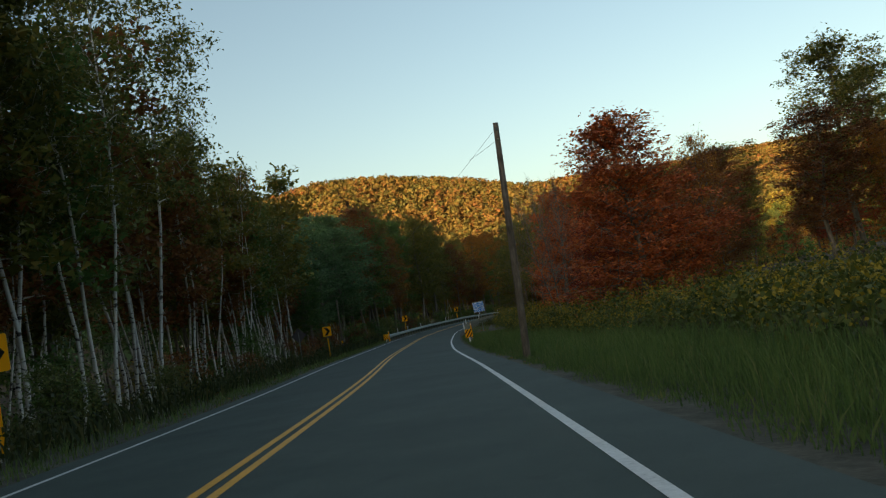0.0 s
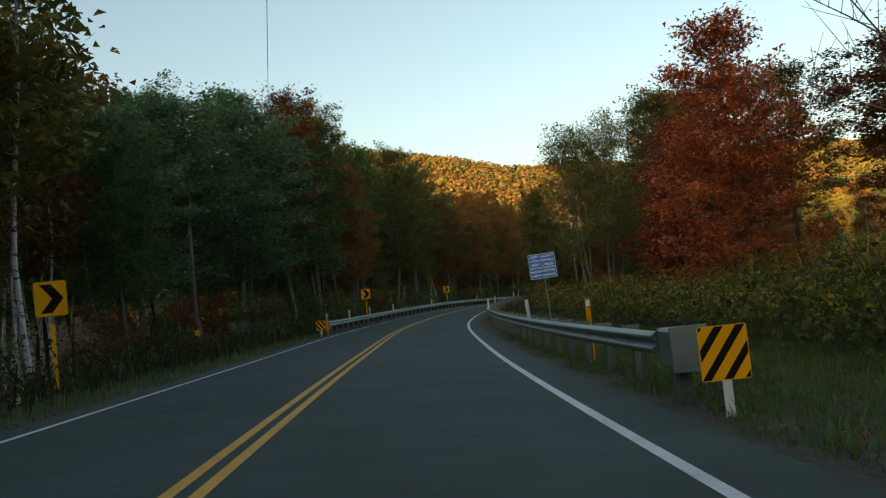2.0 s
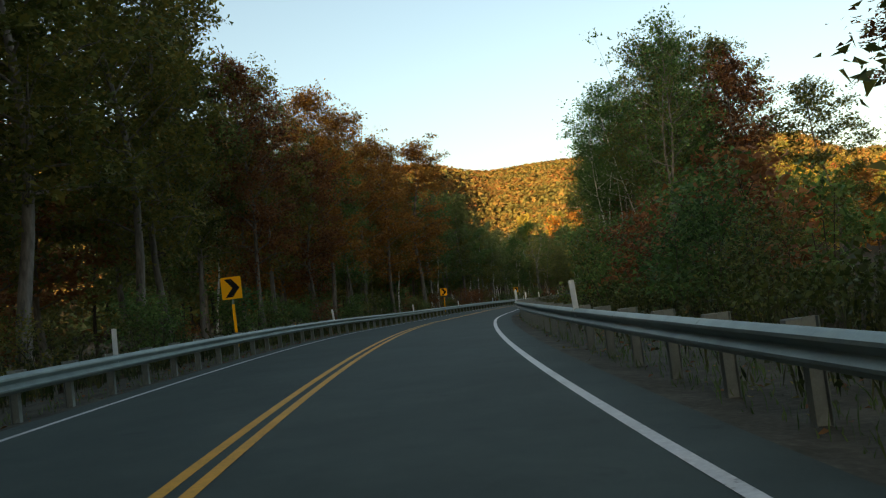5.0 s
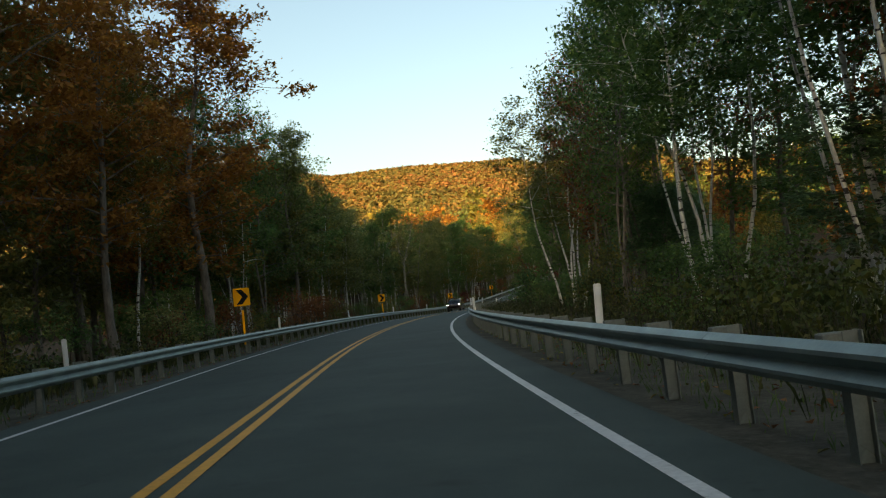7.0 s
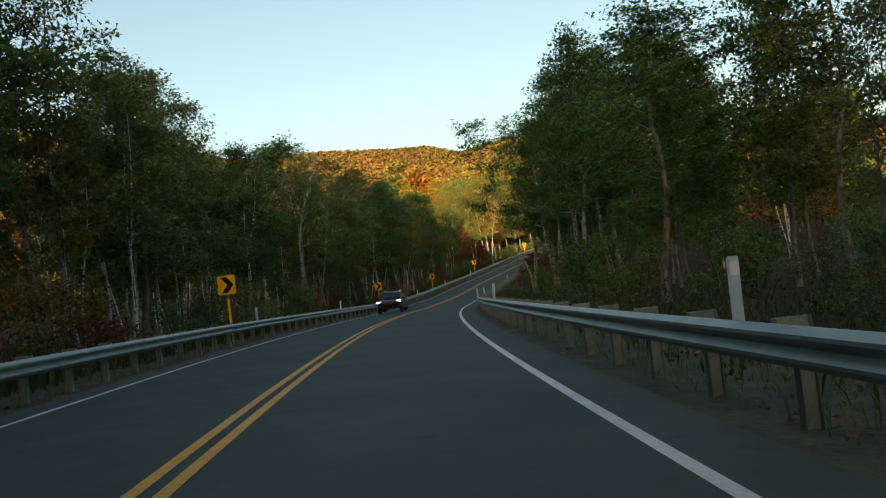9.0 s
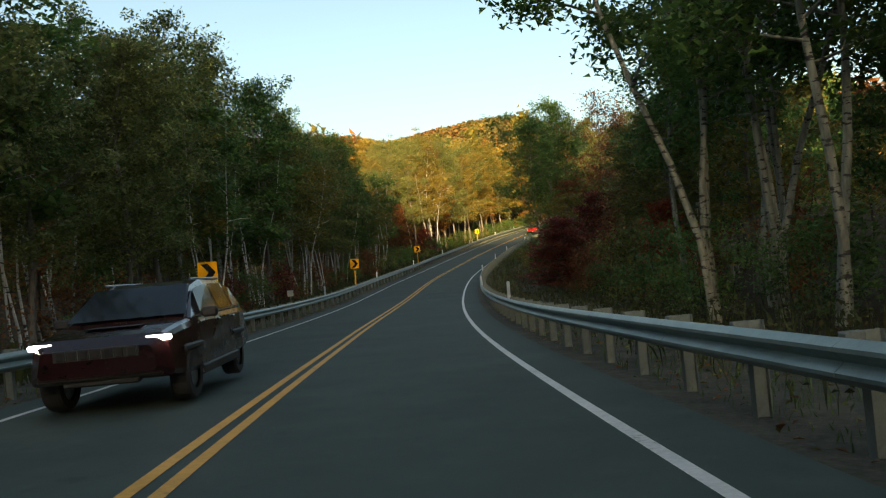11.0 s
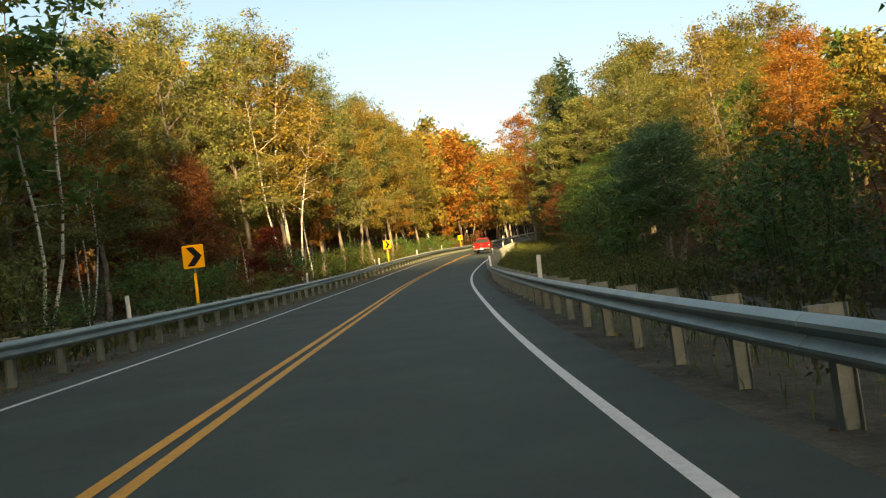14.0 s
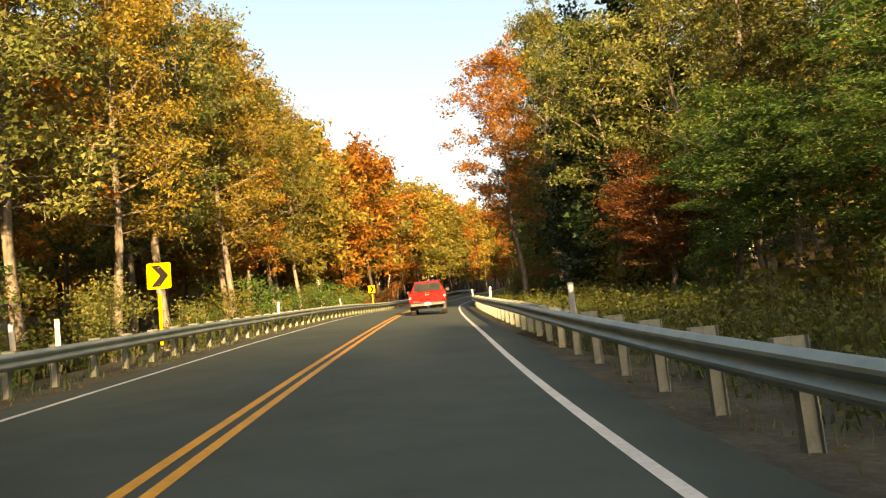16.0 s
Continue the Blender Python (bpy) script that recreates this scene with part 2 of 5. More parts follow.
# ---------------------------------------------------------------- the road's line
def smooth_line(knots, step=1.0):
    """Points every step metres along a smooth line through the knots."""
    k = np.array(knots)
    d = np.r_[0, np.cumsum(np.linalg.norm(np.diff(k[:, :2], axis=0), axis=1))]
    tan = np.gradient(k, d, axis=0)
    out = []
    for i in range(len(k) - 1):
        n = max(2, int((d[i + 1] - d[i]) / 0.25))
        u = (np.arange(n) / n)[:, None]
        h = d[i + 1] - d[i]
        out.append((2 * u**3 - 3 * u**2 + 1) * k[i] + (u**3 - 2 * u**2 + u) * h * tan[i]
                   + (-2 * u**3 + 3 * u**2) * k[i + 1] + (u**3 - u**2) * h * tan[i + 1])
    p = np.concatenate(out)
    s = np.r_[0, np.cumsum(np.linalg.norm(np.diff(p[:, :2], axis=0), axis=1))]
    even = np.arange(0, s[-1], step)
    return np.stack([np.interp(even, s, p[:, a]) for a in range(3)], 1), even


LINE, LINE_S = smooth_line(ROAD)
S0 = float(LINE_S[np.argmin(np.linalg.norm(LINE[:, :2], axis=1))])   # metres of line behind the start
LINE_S = LINE_S - S0
TAN = np.gradient(LINE, axis=0)
TAN /= np.linalg.norm(TAN[:, :2], axis=1)[:, None]
S_MIN, S_MAX = float(LINE_S[0]), float(LINE_S[-1])
BANK_AT = [0, 20, 45, 70, 95, 150, 240, 270, 300, 330, 360, 390]


def bank(s):
    """Crossfall of the road at s metres along it."""
    return np.interp(s, BANK_AT, [-0.004, -0.015, -0.027, -0.025, -0.016, -0.018, -0.016, -0.023, -0.026, -0.021, -0.027, -0.034])


# Lateral places of the painted lines and of the asphalt's edge, which drift along the road
LINE_AT = [0, 20, 45, 70, 95, 150, 190, 240, 270, 300, 330, 360, 390]


def lat_edge_right(s):
    return float(np.interp(s, LINE_AT, [1.58, 1.57, 1.56, 1.61, 1.62, 1.57, 1.55, 1.51, 1.43, 1.38, 1.46, 1.53, 1.50]))


def lat_centre(s):
    return float(np.interp(s, LINE_AT, [-1.80, -1.74, -1.69, -1.65, -1.57, -1.60, -1.61, -1.66, -1.76, -1.73, -1.73, -1.69, -1.63]))


def lat_edge_left(s):
    return float(np.interp(s, LINE_AT, [-4.73, -4.79, -4.84, -4.83, -4.80, -4.77, -4.76, -4.72, -4.71, -4.72, -4.72, -4.78, -4.83]))


def lat_shoulder(s):
    """Right edge of the asphalt: a wide paved shoulder that narrows where the rail begins."""
    return float(np.interp(s, [0, 12, 30, 52, 70], [2.5, 2.45, 2.35, 2.28, 2.2]))



def at(s, lat=0.0, up=0.0):
    """The place, in metres, of s stations along the driven line, lat to its right, up above the road's plane."""
    p = [np.interp(s, LINE_S, LINE[:, a]) for a in range(3)]
    t = [np.interp(s, LINE_S, TAN[:, a]) for a in range(2)]
    n = math.hypot(*t)
    return UNIT * Vector((p[0] + lat * t[1] / n, p[1] - lat * t[0] / n, p[2] + up + float(bank(s)) * max(-6.0, min(4.0, lat))))


def heading(s):
    """Degrees by which the road has turned from +y (to the left is positive)."""
    return math.degrees(math.atan2(-np.interp(s, LINE_S, TAN[:, 0]), np.interp(s, LINE_S, TAN[:, 1])))


def nearest(x, y):
    """For arrays of places in stations: those along the line and to its right, and the line's height."""
    x, y = np.asarray(x, float), np.asarray(y, float)
    best = np.full(x.shape, 1e18)
    idx = np.zeros(x.shape, int)
    for i in range(0, len(LINE), 2):
        d = (x - LINE[i, 0])**2 + (y - LINE[i, 1])**2
        m = d < best
        best[m], idx[m] = d[m], i
    t = TAN[idx]
    dx, dy = x - LINE[idx, 0], y - LINE[idx, 1]
    return LINE_S[idx] + dx * t[:, 0] + dy * t[:, 1], dx * t[:, 1] - dy * t[:, 0], LINE[idx, 2]


def smoothstep(a, b, v):
    u = np.clip((v - a) / (b - a), 0, 1)
    return u * u * (3 - 2 * u)


HUB = (15.0, 150.0)    # middle of the valley
BACK_RIDGE = 144.5     # unseen ridge added behind; its height keeps the low sun off the valley floor


def ridge_height(bearing):
    """Height and distance of the ridge round the valley by compass bearing in degrees from +y, to the right positive."""
    b = (bearing + 180) % 360 - 180
    front = np.interp(b, [-60, -25, -15, -12, -6, -2.5, 2, 5, 7, 9, 11, 16, 20, 28, 32, 40, 50, 70],
                      [80, 104, 108, 113, 115, 107, 92, 83, 81, 83, 86, 131, 131, 128, 105, 56, 60, 80])
    far = np.interp(b, [11, 16, 30, 38], [560, 1000, 1000, 560])
    back = BACK_RIDGE
    return front + (back - front) * smoothstep(75, 130, np.abs(b)), far


def ground_z(x, y):
    """Height of the ground at places in metres."""
    x, y = np.atleast_1d(np.asarray(x, float)) / UNIT, np.atleast_1d(np.asarray(y, float)) / UNIT
    s, lat, z = nearest(x, y)
    side = np.where(lat < -7.5, -0.9 * smoothstep(7.5, 13, -lat) + 0.03 * np.clip(-lat - 25, 0, 60),
                    np.where(lat > 5.5, -0.25 * smoothstep(5.5, 9, lat) + 0.05 * np.clip(lat - 14, 0, 60), 0.0))
    near = z + bank(s) * np.clip(lat, -6, 4) + side - 0.10 * (1 - smoothstep(7, 9, np.abs(lat + 1.3)))
    dx, dy = x - HUB[0], y - HUB[1]
    r = np.hypot(dx, dy)
    b = np.degrees(np.arctan2(dx, dy))
    wob = 1 + 0.03 * np.sin(np.radians(b) * 9 + 1.0) + 0.02 * np.sin(np.radians(b) * 23)
    high, far = ridge_height(b)
    hill = high * smoothstep(230, far, r * wob) * (1 + 0.02 * np.sin(np.radians(b) * 17))
    fade = np.exp(-np.clip(np.abs(lat) - 60, 0, None) / 90)
    return UNIT * (near * fade + hill * (1 - np.exp(-np.clip(np.abs(lat) - 25, 0, None) / 60)))


# ---------------------------------------------------------------- mesh helpers
def link_mesh(name, verts, faces, mat, parent=None, smooth=False, label=""):
    me = bpy.data.meshes.new(name)
    me.from_pydata([tuple(v) for v in verts], [], [tuple(f) for f in faces])
    me.materials.append(mat)
    if smooth:
        me.polygons.foreach_set("use_smooth", [True] * len(me.polygons))
    me.update()
    ob = new(name, me)
    if parent:
        ob.parent = parent
    if label:
        tagged(ob, label)
    return ob


def part(name, bm, mat, parent=None, label="", smooth=False):
    me = bpy.data.meshes.new(name)
    bm.to_mesh(me)
    bm.free()
    me.materials.append(mat)
    if smooth:
        me.polygons.foreach_set("use_smooth", [True] * len(me.polygons))
    ob = new(name, me)
    if parent:
        ob.parent = parent
    if label:
        tagged(ob, label)
    return ob


def ribbon(name, lats, s_from, s_to, mat, up=0.0, step=1.0):
    """A strip that follows the road between lateral offsets (metres, height above the road) and lengths."""
    n = max(2, int(round((s_to - s_from) / step)) + 1)
    verts, faces = [], []
    k = len(lats)
    for i in range(n):
        s = s_from + (s_to - s_from) * i / (n - 1)
        for lat, h in lats:
            verts.append(at(s, lat(s) if callable(lat) else lat, up + h))
    for i in range(n - 1):
        for j in range(k - 1):
            a = i * k + j
            faces.append((a, a + 1, a + k + 1, a + k))
    return link_mesh(name, verts, faces, mat, smooth=True)


# ---------------------------------------------------------------- ground, road, lines
def build_ground():
    xs = np.unique(np.concatenate([np.linspace(-4500, -800, 16), np.linspace(-800, -300, 36), np.linspace(-300, -90, 22), np.arange(-90, 375, 3.0),
                                   np.linspace(375, 1200, 55), np.linspace(1200, 4500, 18)]))
    ys = np.unique(np.concatenate([np.linspace(-4500, -900, 16), np.linspace(-900, -400, 36), np.linspace(-400, -70, 25), np.arange(-70, 535, 3.0),
                                   np.linspace(535, 1400, 58), np.linspace(1400, 4500, 18)]))
    gx, gy = np.meshgrid(xs, ys)
    z = ground_z(gx.ravel(), gy.ravel())
    nx, ny = len(xs), len(ys)
    i = (np.arange(ny - 1)[:, None] * nx + np.arange(nx - 1)).ravel()
    faces = np.stack([i, i + 1, i + nx + 1, i + nx], 1)
    ob = link_mesh("ground", np.stack([gx.ravel(), gy.ravel(), z], 1).tolist(), faces.tolist(), M["soil"], smooth=True)
    tagged(ob, "leaf-littered valley floor rising to wooded hills", "ground", kind="structure")


def build_road():
    E = S_MAX - 2
    tagged(ribbon("road", [(-5.35, 0), (-3.3, 0.015), (-1.63, 0.03), (0.0, 0.015), (1.62, 0), (lat_shoulder, -0.01)], S_MIN + 1, E, M["asphalt"]),
           "worn grey asphalt two-lane road", "road", kind="structure")
    tagged(ribbon("verge_left", [(-9.6, -0.35), (-8.4, -0.12), (-7.2, -0.05), (-6.2, -0.05), (-5.3, -0.02)], S_MIN + 1, E, M["gravel"]),
           "gravelly road verge under the far guardrail", "verge", kind="structure")
    tagged(ribbon("verge_right", [(lambda s: lat_shoulder(s) - 0.05, -0.02), (lambda s: lat_shoulder(s) + 0.35, -0.05), (lambda s: lat_shoulder(s) + 1.0, -0.07), (4.8, -0.08), (6.2, -0.1), (7.6, -0.25)], S_MIN + 1, E, M["gravel"]),
           "gravel and sand verge beside the driven lane", "verge", kind="structure")
    def crown(l):
        return float(np.interp(l, [-5.35, -3.3, -1.63, 0.0, 1.62, 2.15], [0, 0.015, 0.03, 0.015, 0, -0.01]))
    for name, mid, off, wide, mat, lab in (("edge_line_right", lat_edge_right, 0, 0.11, "white_line", "white painted edge line"),
                                           ("edge_line_left", lat_edge_left, 0, 0.10, "white_line", "white painted edge line"),
                                           ("centre_line_right", lat_centre, 0.11, 0.11, "yellow_line", "yellow painted no-passing line"),
                                           ("centre_line_left", lat_centre, -0.11, 0.11, "yellow_line", "yellow painted no-passing line")):
        h = crown(mid(100.0) + off)
        tagged(ribbon(name, [(lambda s, w=w: mid(s) + off + w, h) for w in (-wide / 2, wide / 2)], S_MIN + 1, E, M[mat], up=0.006), lab, "road marking", kind="structure")


build_ground()
build_road()

# ---------------------------------------------------------------- guardrails
def box_bm(bm, sx, sy, sz, at_=(0, 0, 0), bevel=0.0):
    r = bmesh.ops.create_cube(bm, size=1.0, matrix=Matrix.Translation(at_) @ Matrix.Diagonal((sx, sy, sz, 1)))
    if bevel:
        edges = list({e for v in r["verts"] for e in v.link_edges})
        bmesh.ops.bevel(bm, geom=edges, offset=bevel, segments=1, affect="EDGES")
    return r


def lat_right(s):
    return float(np.interp(s, [52, 58, 66, 110, 150], [2.72, 2.70, 2.67, 2.6, 2.45]))


def lat_left(s):
    return float(np.interp(s, [80, 110, 160, 200, 300, 380], [-5.45, -5.5, -5.65, -5.7, -5.85, -6.15]))


# Section of a W-beam: (outwards to the traffic, height)
W_BEAM = [(0.0, 0.0), (0.02, 0.012), (0.075, 0.055), (0.08, 0.085), (0.02, 0.135), (0.005, 0.155),
          (0.02, 0.175), (0.08, 0.225), (0.075, 0.255), (0.02, 0.298), (0.0, 0.31)]
RAIL_TOP = 0.67


def beam(s_a, s_b, lat, towards, parent):
    """One beam of rail, with a lapped joint; towards: +1 if the traffic is on the right-hand side of it."""
    n = 5
    verts, faces = [], []
    k = len(W_BEAM)
    for i in range(n):
        s = s_a + (s_b + 0.12 - s_a) * i / (n - 1)
        lap = 0.004 if i == 0 else 0.0
        for off, h in W_BEAM:
            verts.append(at(s, lat(s) + towards * (off + lap) / UNIT, RAIL_TOP - (0.31 - h) / UNIT))
        for off, h in reversed(W_BEAM):
            verts.append(at(s, lat(s) + towards * (off + lap - 0.006) / UNIT, RAIL_TOP - (0.31 - h) / UNIT))
    kk = 2 * k
    for i in range(n - 1):
        for j in range(kk):
            a, b = i * kk + j, i * kk + (j + 1) % kk
            faces.append((a, b, b + kk, a + kk))
    faces.append(tuple(range(kk)))
    faces.append(tuple(range((n - 1) * kk, n * kk)))
    return link_mesh("rail", verts, faces, M["steel"], parent, smooth=False)


def post_mesh():
    bm = bmesh.new()
    box_bm(bm, 0.012, 0.13, 1.11, (0, 0, 0.22))
    for y in (-0.065, 0.065):
        box_bm(bm, 0.11, 0.010, 1.11, (0, y, 0.22))
    me = bpy.data.meshes.new("post")
    bm.to_mesh(me)
    bm.free()
    me.materials.append(M["post_steel"])
    return me


def block_mesh():
    bm = bmesh.new()
    box_bm(bm, 0.10, 0.15, 0.34, (0, 0, 0.02), 0.008)
    me = bpy.data.meshes.new("blockout")
    bm.to_mesh(me)
    bm.free()
    me.materials.append(M["block"])
    return me


POST, BLOCK = post_mesh(), block_mesh()


def guardrail(lat, towards, s_from, s_to, label):
    """Steel beams on blocks and I-section posts at 1.905 m."""
    top = tagged(new("guardrail"), label, "guardrail", "roadside guardrails")
    top.matrix_basis = Matrix.Translation(at(s_from, lat(s_from)))
    inv = top.matrix_basis.inverted()
    s = s_from
    step = 3.81 / UNIT
    while s < s_to - step - 0.1:
        b = beam(s, s + step, lat, towards, top)
        b.matrix_parent_inverse = inv
        for q in (s + 0.05, s + 0.05 + step / 2):
            turn = radians(heading(q))
            p = new("post", POST)
            p.parent, p.matrix_parent_inverse = top, inv
            p.matrix_basis = Matrix.Translation(at(q, lat(q) - towards * 0.20, 0.02)) @ Matrix.Rotation(turn + radians(90), 4, "Z")
            k = new("blockout", BLOCK)
            k.parent, k.matrix_parent_inverse = top, inv
            k.matrix_basis = Matrix.Translation(at(q, lat(q) - towards * 0.085, RAIL_TOP - 0.137)) @ Matrix.Rotation(turn + radians(90), 4, "Z")
        s += step
    return top


# ---------------------------------------------------------------- signs and posts
def slab(bm, w, h, d, z0, y=0.0, r=0.04):
    """An upright plate with rounded corners, its face towards -y."""
    pts = []
    for cx, cz, a0 in ((w / 2 - r, h - r, 0), (-w / 2 + r, h - r, 90), (-w / 2 + r, r, 180), (w / 2 - r, r, 270)):
        for a in (0, 30, 60, 90):
            pts.append((cx + r * math.cos(radians(a0 + a)), z0 + cz + r * math.sin(radians(a0 + a))))
    vf = [bm.verts.new((x, y, z)) for x, z in pts]
    vb = [bm.verts.new((x, y + d, z)) for x, z in pts]
    n = len(pts)
    bm.faces.new(vf)
    bm.faces.new(list(reversed(vb)))
    for i in range(n):
        bm.faces.new((vf[i], vb[i], vb[(i + 1) % n], vf[(i + 1) % n]))


def outline(bm, pts, y, d=0.003):
    vf = [bm.verts.new((x, y, z)) for x, z in pts]
    vb = [bm.verts.new((x, y + d, z)) for x, z in pts]
    bm.faces.new(vf)
    n = len(pts)
    for i in range(n):
        bm.faces.new((vf[i], vb[i], vb[(i + 1) % n], vf[(i + 1) % n]))


def chevron_sign():
    """A yellow chevron board on a post that is wrapped in yellow sheeting. Its foot is the origin."""
    top = tagged(new("chevron_sign"), "yellow curve sign with a black chevron on a yellow post", "road sign", "chevron signs along the curve")
    w, h, z0 = 0.62, 0.68, 1.79
    bm = bmesh.new()
    slab(bm, w, h, 0.006, z0)
    part("panel", bm, M["sign_yellow"], top)
    bm = bmesh.new()
    slab(bm, w, h, 0.003, z0, 0.0065)
    part("panel_back", bm, M["sign_back"], top, "bare metal back")
    bm = bmesh.new()
    outline(bm, [(-0.20, z0 + h - 0.06), (0.02, z0 + h - 0.06), (0.25, z0 + h / 2), (0.02, z0 + 0.06), (-0.20, z0 + 0.06), (0.03, z0 + h / 2)], -0.003)
    part("chevron", bm, M["sign_black"], top, "black chevron pointing along the bend")
    bm = bmesh.new()
    box_bm(bm, 0.05, 0.035, 2.9, (0, 0.03, 1.0), 0.006)
    part("post", bm, M["post_steel"], top)
    bm = bmesh.new()
    box_bm(bm, 0.085, 0.012, 1.30, (0, 0.004, 0.98), 0.004)
    part("post_sheeting", bm, M["sign_yellow"], top, "yellow reflective strip on the post")
    for z in (z0 + 0.12, z0 + h - 0.12):
        bm = bmesh.new()
        bmesh.ops.create_cone(bm, segments=8, radius1=0.012, radius2=0.012, depth=0.012, cap_ends=True,
                              matrix=Matrix.Translation((0, -0.005, z)) @ Matrix.Rotation(radians(90), 4, "X"))
        part("bolt", bm, M["post_steel"], top)
    return top


def stand(ob, s, lat, turn=0.0, up=0.0, lean=0.0):
    ob.matrix_basis = Matrix.Translation(at(s, lat, up)) @ Matrix.Rotation(radians(heading(s) + turn), 4, "Z") @ Matrix.Rotation(radians(lean), 4, "Y") @ Matrix.Scale(UNIT, 4)
    return ob


def delineator(yellow=False):
    top = tagged(new("delineator_post"), "yellow flexible marker post behind the guardrail" if yellow else "white flexible marker post fixed to the guardrail",
                 "marker post", "delineator posts")
    bm = bmesh.new()
    pts = []
    for i in range(7):
        a = -1 + i / 3
        pts.append((0.047 * a, 0.016 * a * a))
    lo = [bm.verts.new((x, y, 0.40 if not yellow else -0.2)) for x, y in pts]
    hi = [bm.verts.new((x, y, 1.14 if abs(x) < 0.045 else 1.125)) for x, y in pts]
    for i in range(6):
        bm.faces.new((lo[i], lo[i + 1], hi[i + 1], hi[i]))
    bmesh.ops.solidify(bm, geom=bm.faces[:], thickness=0.006)
    part("blade", bm, M["sign_yellow" if yellow else "white_plastic"], top)
    bm = bmesh.new()
    box_bm(bm, 0.07, 0.003, 0.10, (0, -0.006, 1.05))
    part("reflector", bm, M["sign_white"], top)
    return top


guardrail(lat_right, -1, 54.0, 520, "galvanised steel guardrail beside the driven lane")
guardrail(lat_left, 1, 87.0, 520, "galvanised steel guardrail along the outside of the bend")

SIGNS = [(15.4, -7.5), (61.0, -7.15), (101.2, -5.9), (136.0, -6.3), (187.2, -6.25), (231.6, -6.7), (274.1, -6.7),
         (307.2, -6.5), (342.3, -6.75), (387.8, -6.75), (444.0, -6.75)]
first = chevron_sign()
for i, (s, lat) in enumerate(SIGNS):
    ob = first if i == 0 else copy_thing(first, Matrix())
    stand(ob, s, lat, 4, -0.08 if s > 80 else -0.2, -1.0 + (i * 7 % 5) * 0.6)

# ---------------------------------------------------------------- trees
def tube(V, F, pts, radii, sides):
    """Adds a tapered tube along the points."""
    base = len(V)
    pts = [Vector(p) for p in pts]
    for i, p in enumerate(pts):
        d = (pts[min(i + 1, len(pts) - 1)] - pts[max(i - 1, 0)]).normalized()
        a = d.orthogonal().normalized() if abs(d.z) < 0.95 else Vector((1, 0, 0)).cross(d).normalized()
        b = d.cross(a)
        for k in range(sides):
            w = 2 * math.pi * k / sides
            V.append(p + (a * math.cos(w) + b * math.sin(w)) * radii[i])
    for i in range(len(pts) - 1):
        for k in range(sides):
            q, r = base + i * sides + k, base + i * sides + (k + 1) % sides
            F.append((q, r, r + sides, q + sides))


def leaf_arrays(centres, size, rng, quads=True, level=0.5):
    """Single leaves round the given centres, each of its own size and tilt."""
    n = len(centres)
    nrm = rng.normal(size=(n, 3))
    nrm[:, 2] = np.abs(nrm[:, 2]) + level
    nrm /= np.linalg.norm(nrm, axis=1)[:, None]
    u = np.cross(nrm, rng.normal(size=(n, 3)))
    u /= np.linalg.norm(u, axis=1)[:, None] + 1e-9
    v = np.cross(nrm, u)
    L = (size * rng.uniform(0.6, 1.35, n))[:, None]
    W = L * rng.uniform(0.5, 0.8, n)[:, None]
    tip = centres + u * L * 0.55 - np.array([0, 0, 0.12]) * L
    foot = centres - u * L * 0.45
    if quads:
        a = centres + v * W * 0.5 + nrm * L * 0.10
        b = centres - v * W * 0.5 + nrm * L * 0.10
        verts = np.stack([foot, b, tip, a], 1).reshape(-1, 3)
        faces = np.arange(4 * n).reshape(n, 4)
    else:
        a = foot + v * W * 0.66 + u * L * rng.uniform(0.0, 0.5, (n, 1))
        b = foot - v * W * 0.66 * rng.uniform(0.2, 1.0, (n, 1))
        verts = np.stack([a, b, tip], 1).reshape(-1, 3)
        faces = np.arange(3 * n).reshape(n, 3)
    return verts, faces


def array_mesh(name, verts, faces, mat):
    me = bpy.data.meshes.new(name)
    n, k = faces.shape
    me.vertices.add(len(verts))
    me.vertices.foreach_set("co", np.asarray(verts, np.float32).ravel())
    me.loops.add(n * k)
    me.loops.foreach_set("vertex_index", faces.astype(np.int32).ravel())
    me.polygons.add(n)
    me.polygons.foreach_set("loop_start", np.arange(0, n * k, k, dtype=np.int32))
    me.update(calc_edges=True)
    me.validate()
    me.materials.append(mat)
    return me


PROFILES = {
    "oval": lambda u: math.sin(math.pi * (0.12 + 0.83 * u)) ** 0.7,
    "maple": lambda u: (1 - u) ** 0.45 * (0.6 + 0.4 * min(1, u * 6)) + 0.06,
    "birch": lambda u: 0.75 * math.sin(math.pi * (0.15 + 0.8 * u)) ** 0.6 + 0.1,
    "cone": lambda u: (1 - u) ** 0.85 + 0.04,
    "bush": lambda u: math.sin(math.pi * (0.3 + 0.65 * u)) ** 0.5,
}


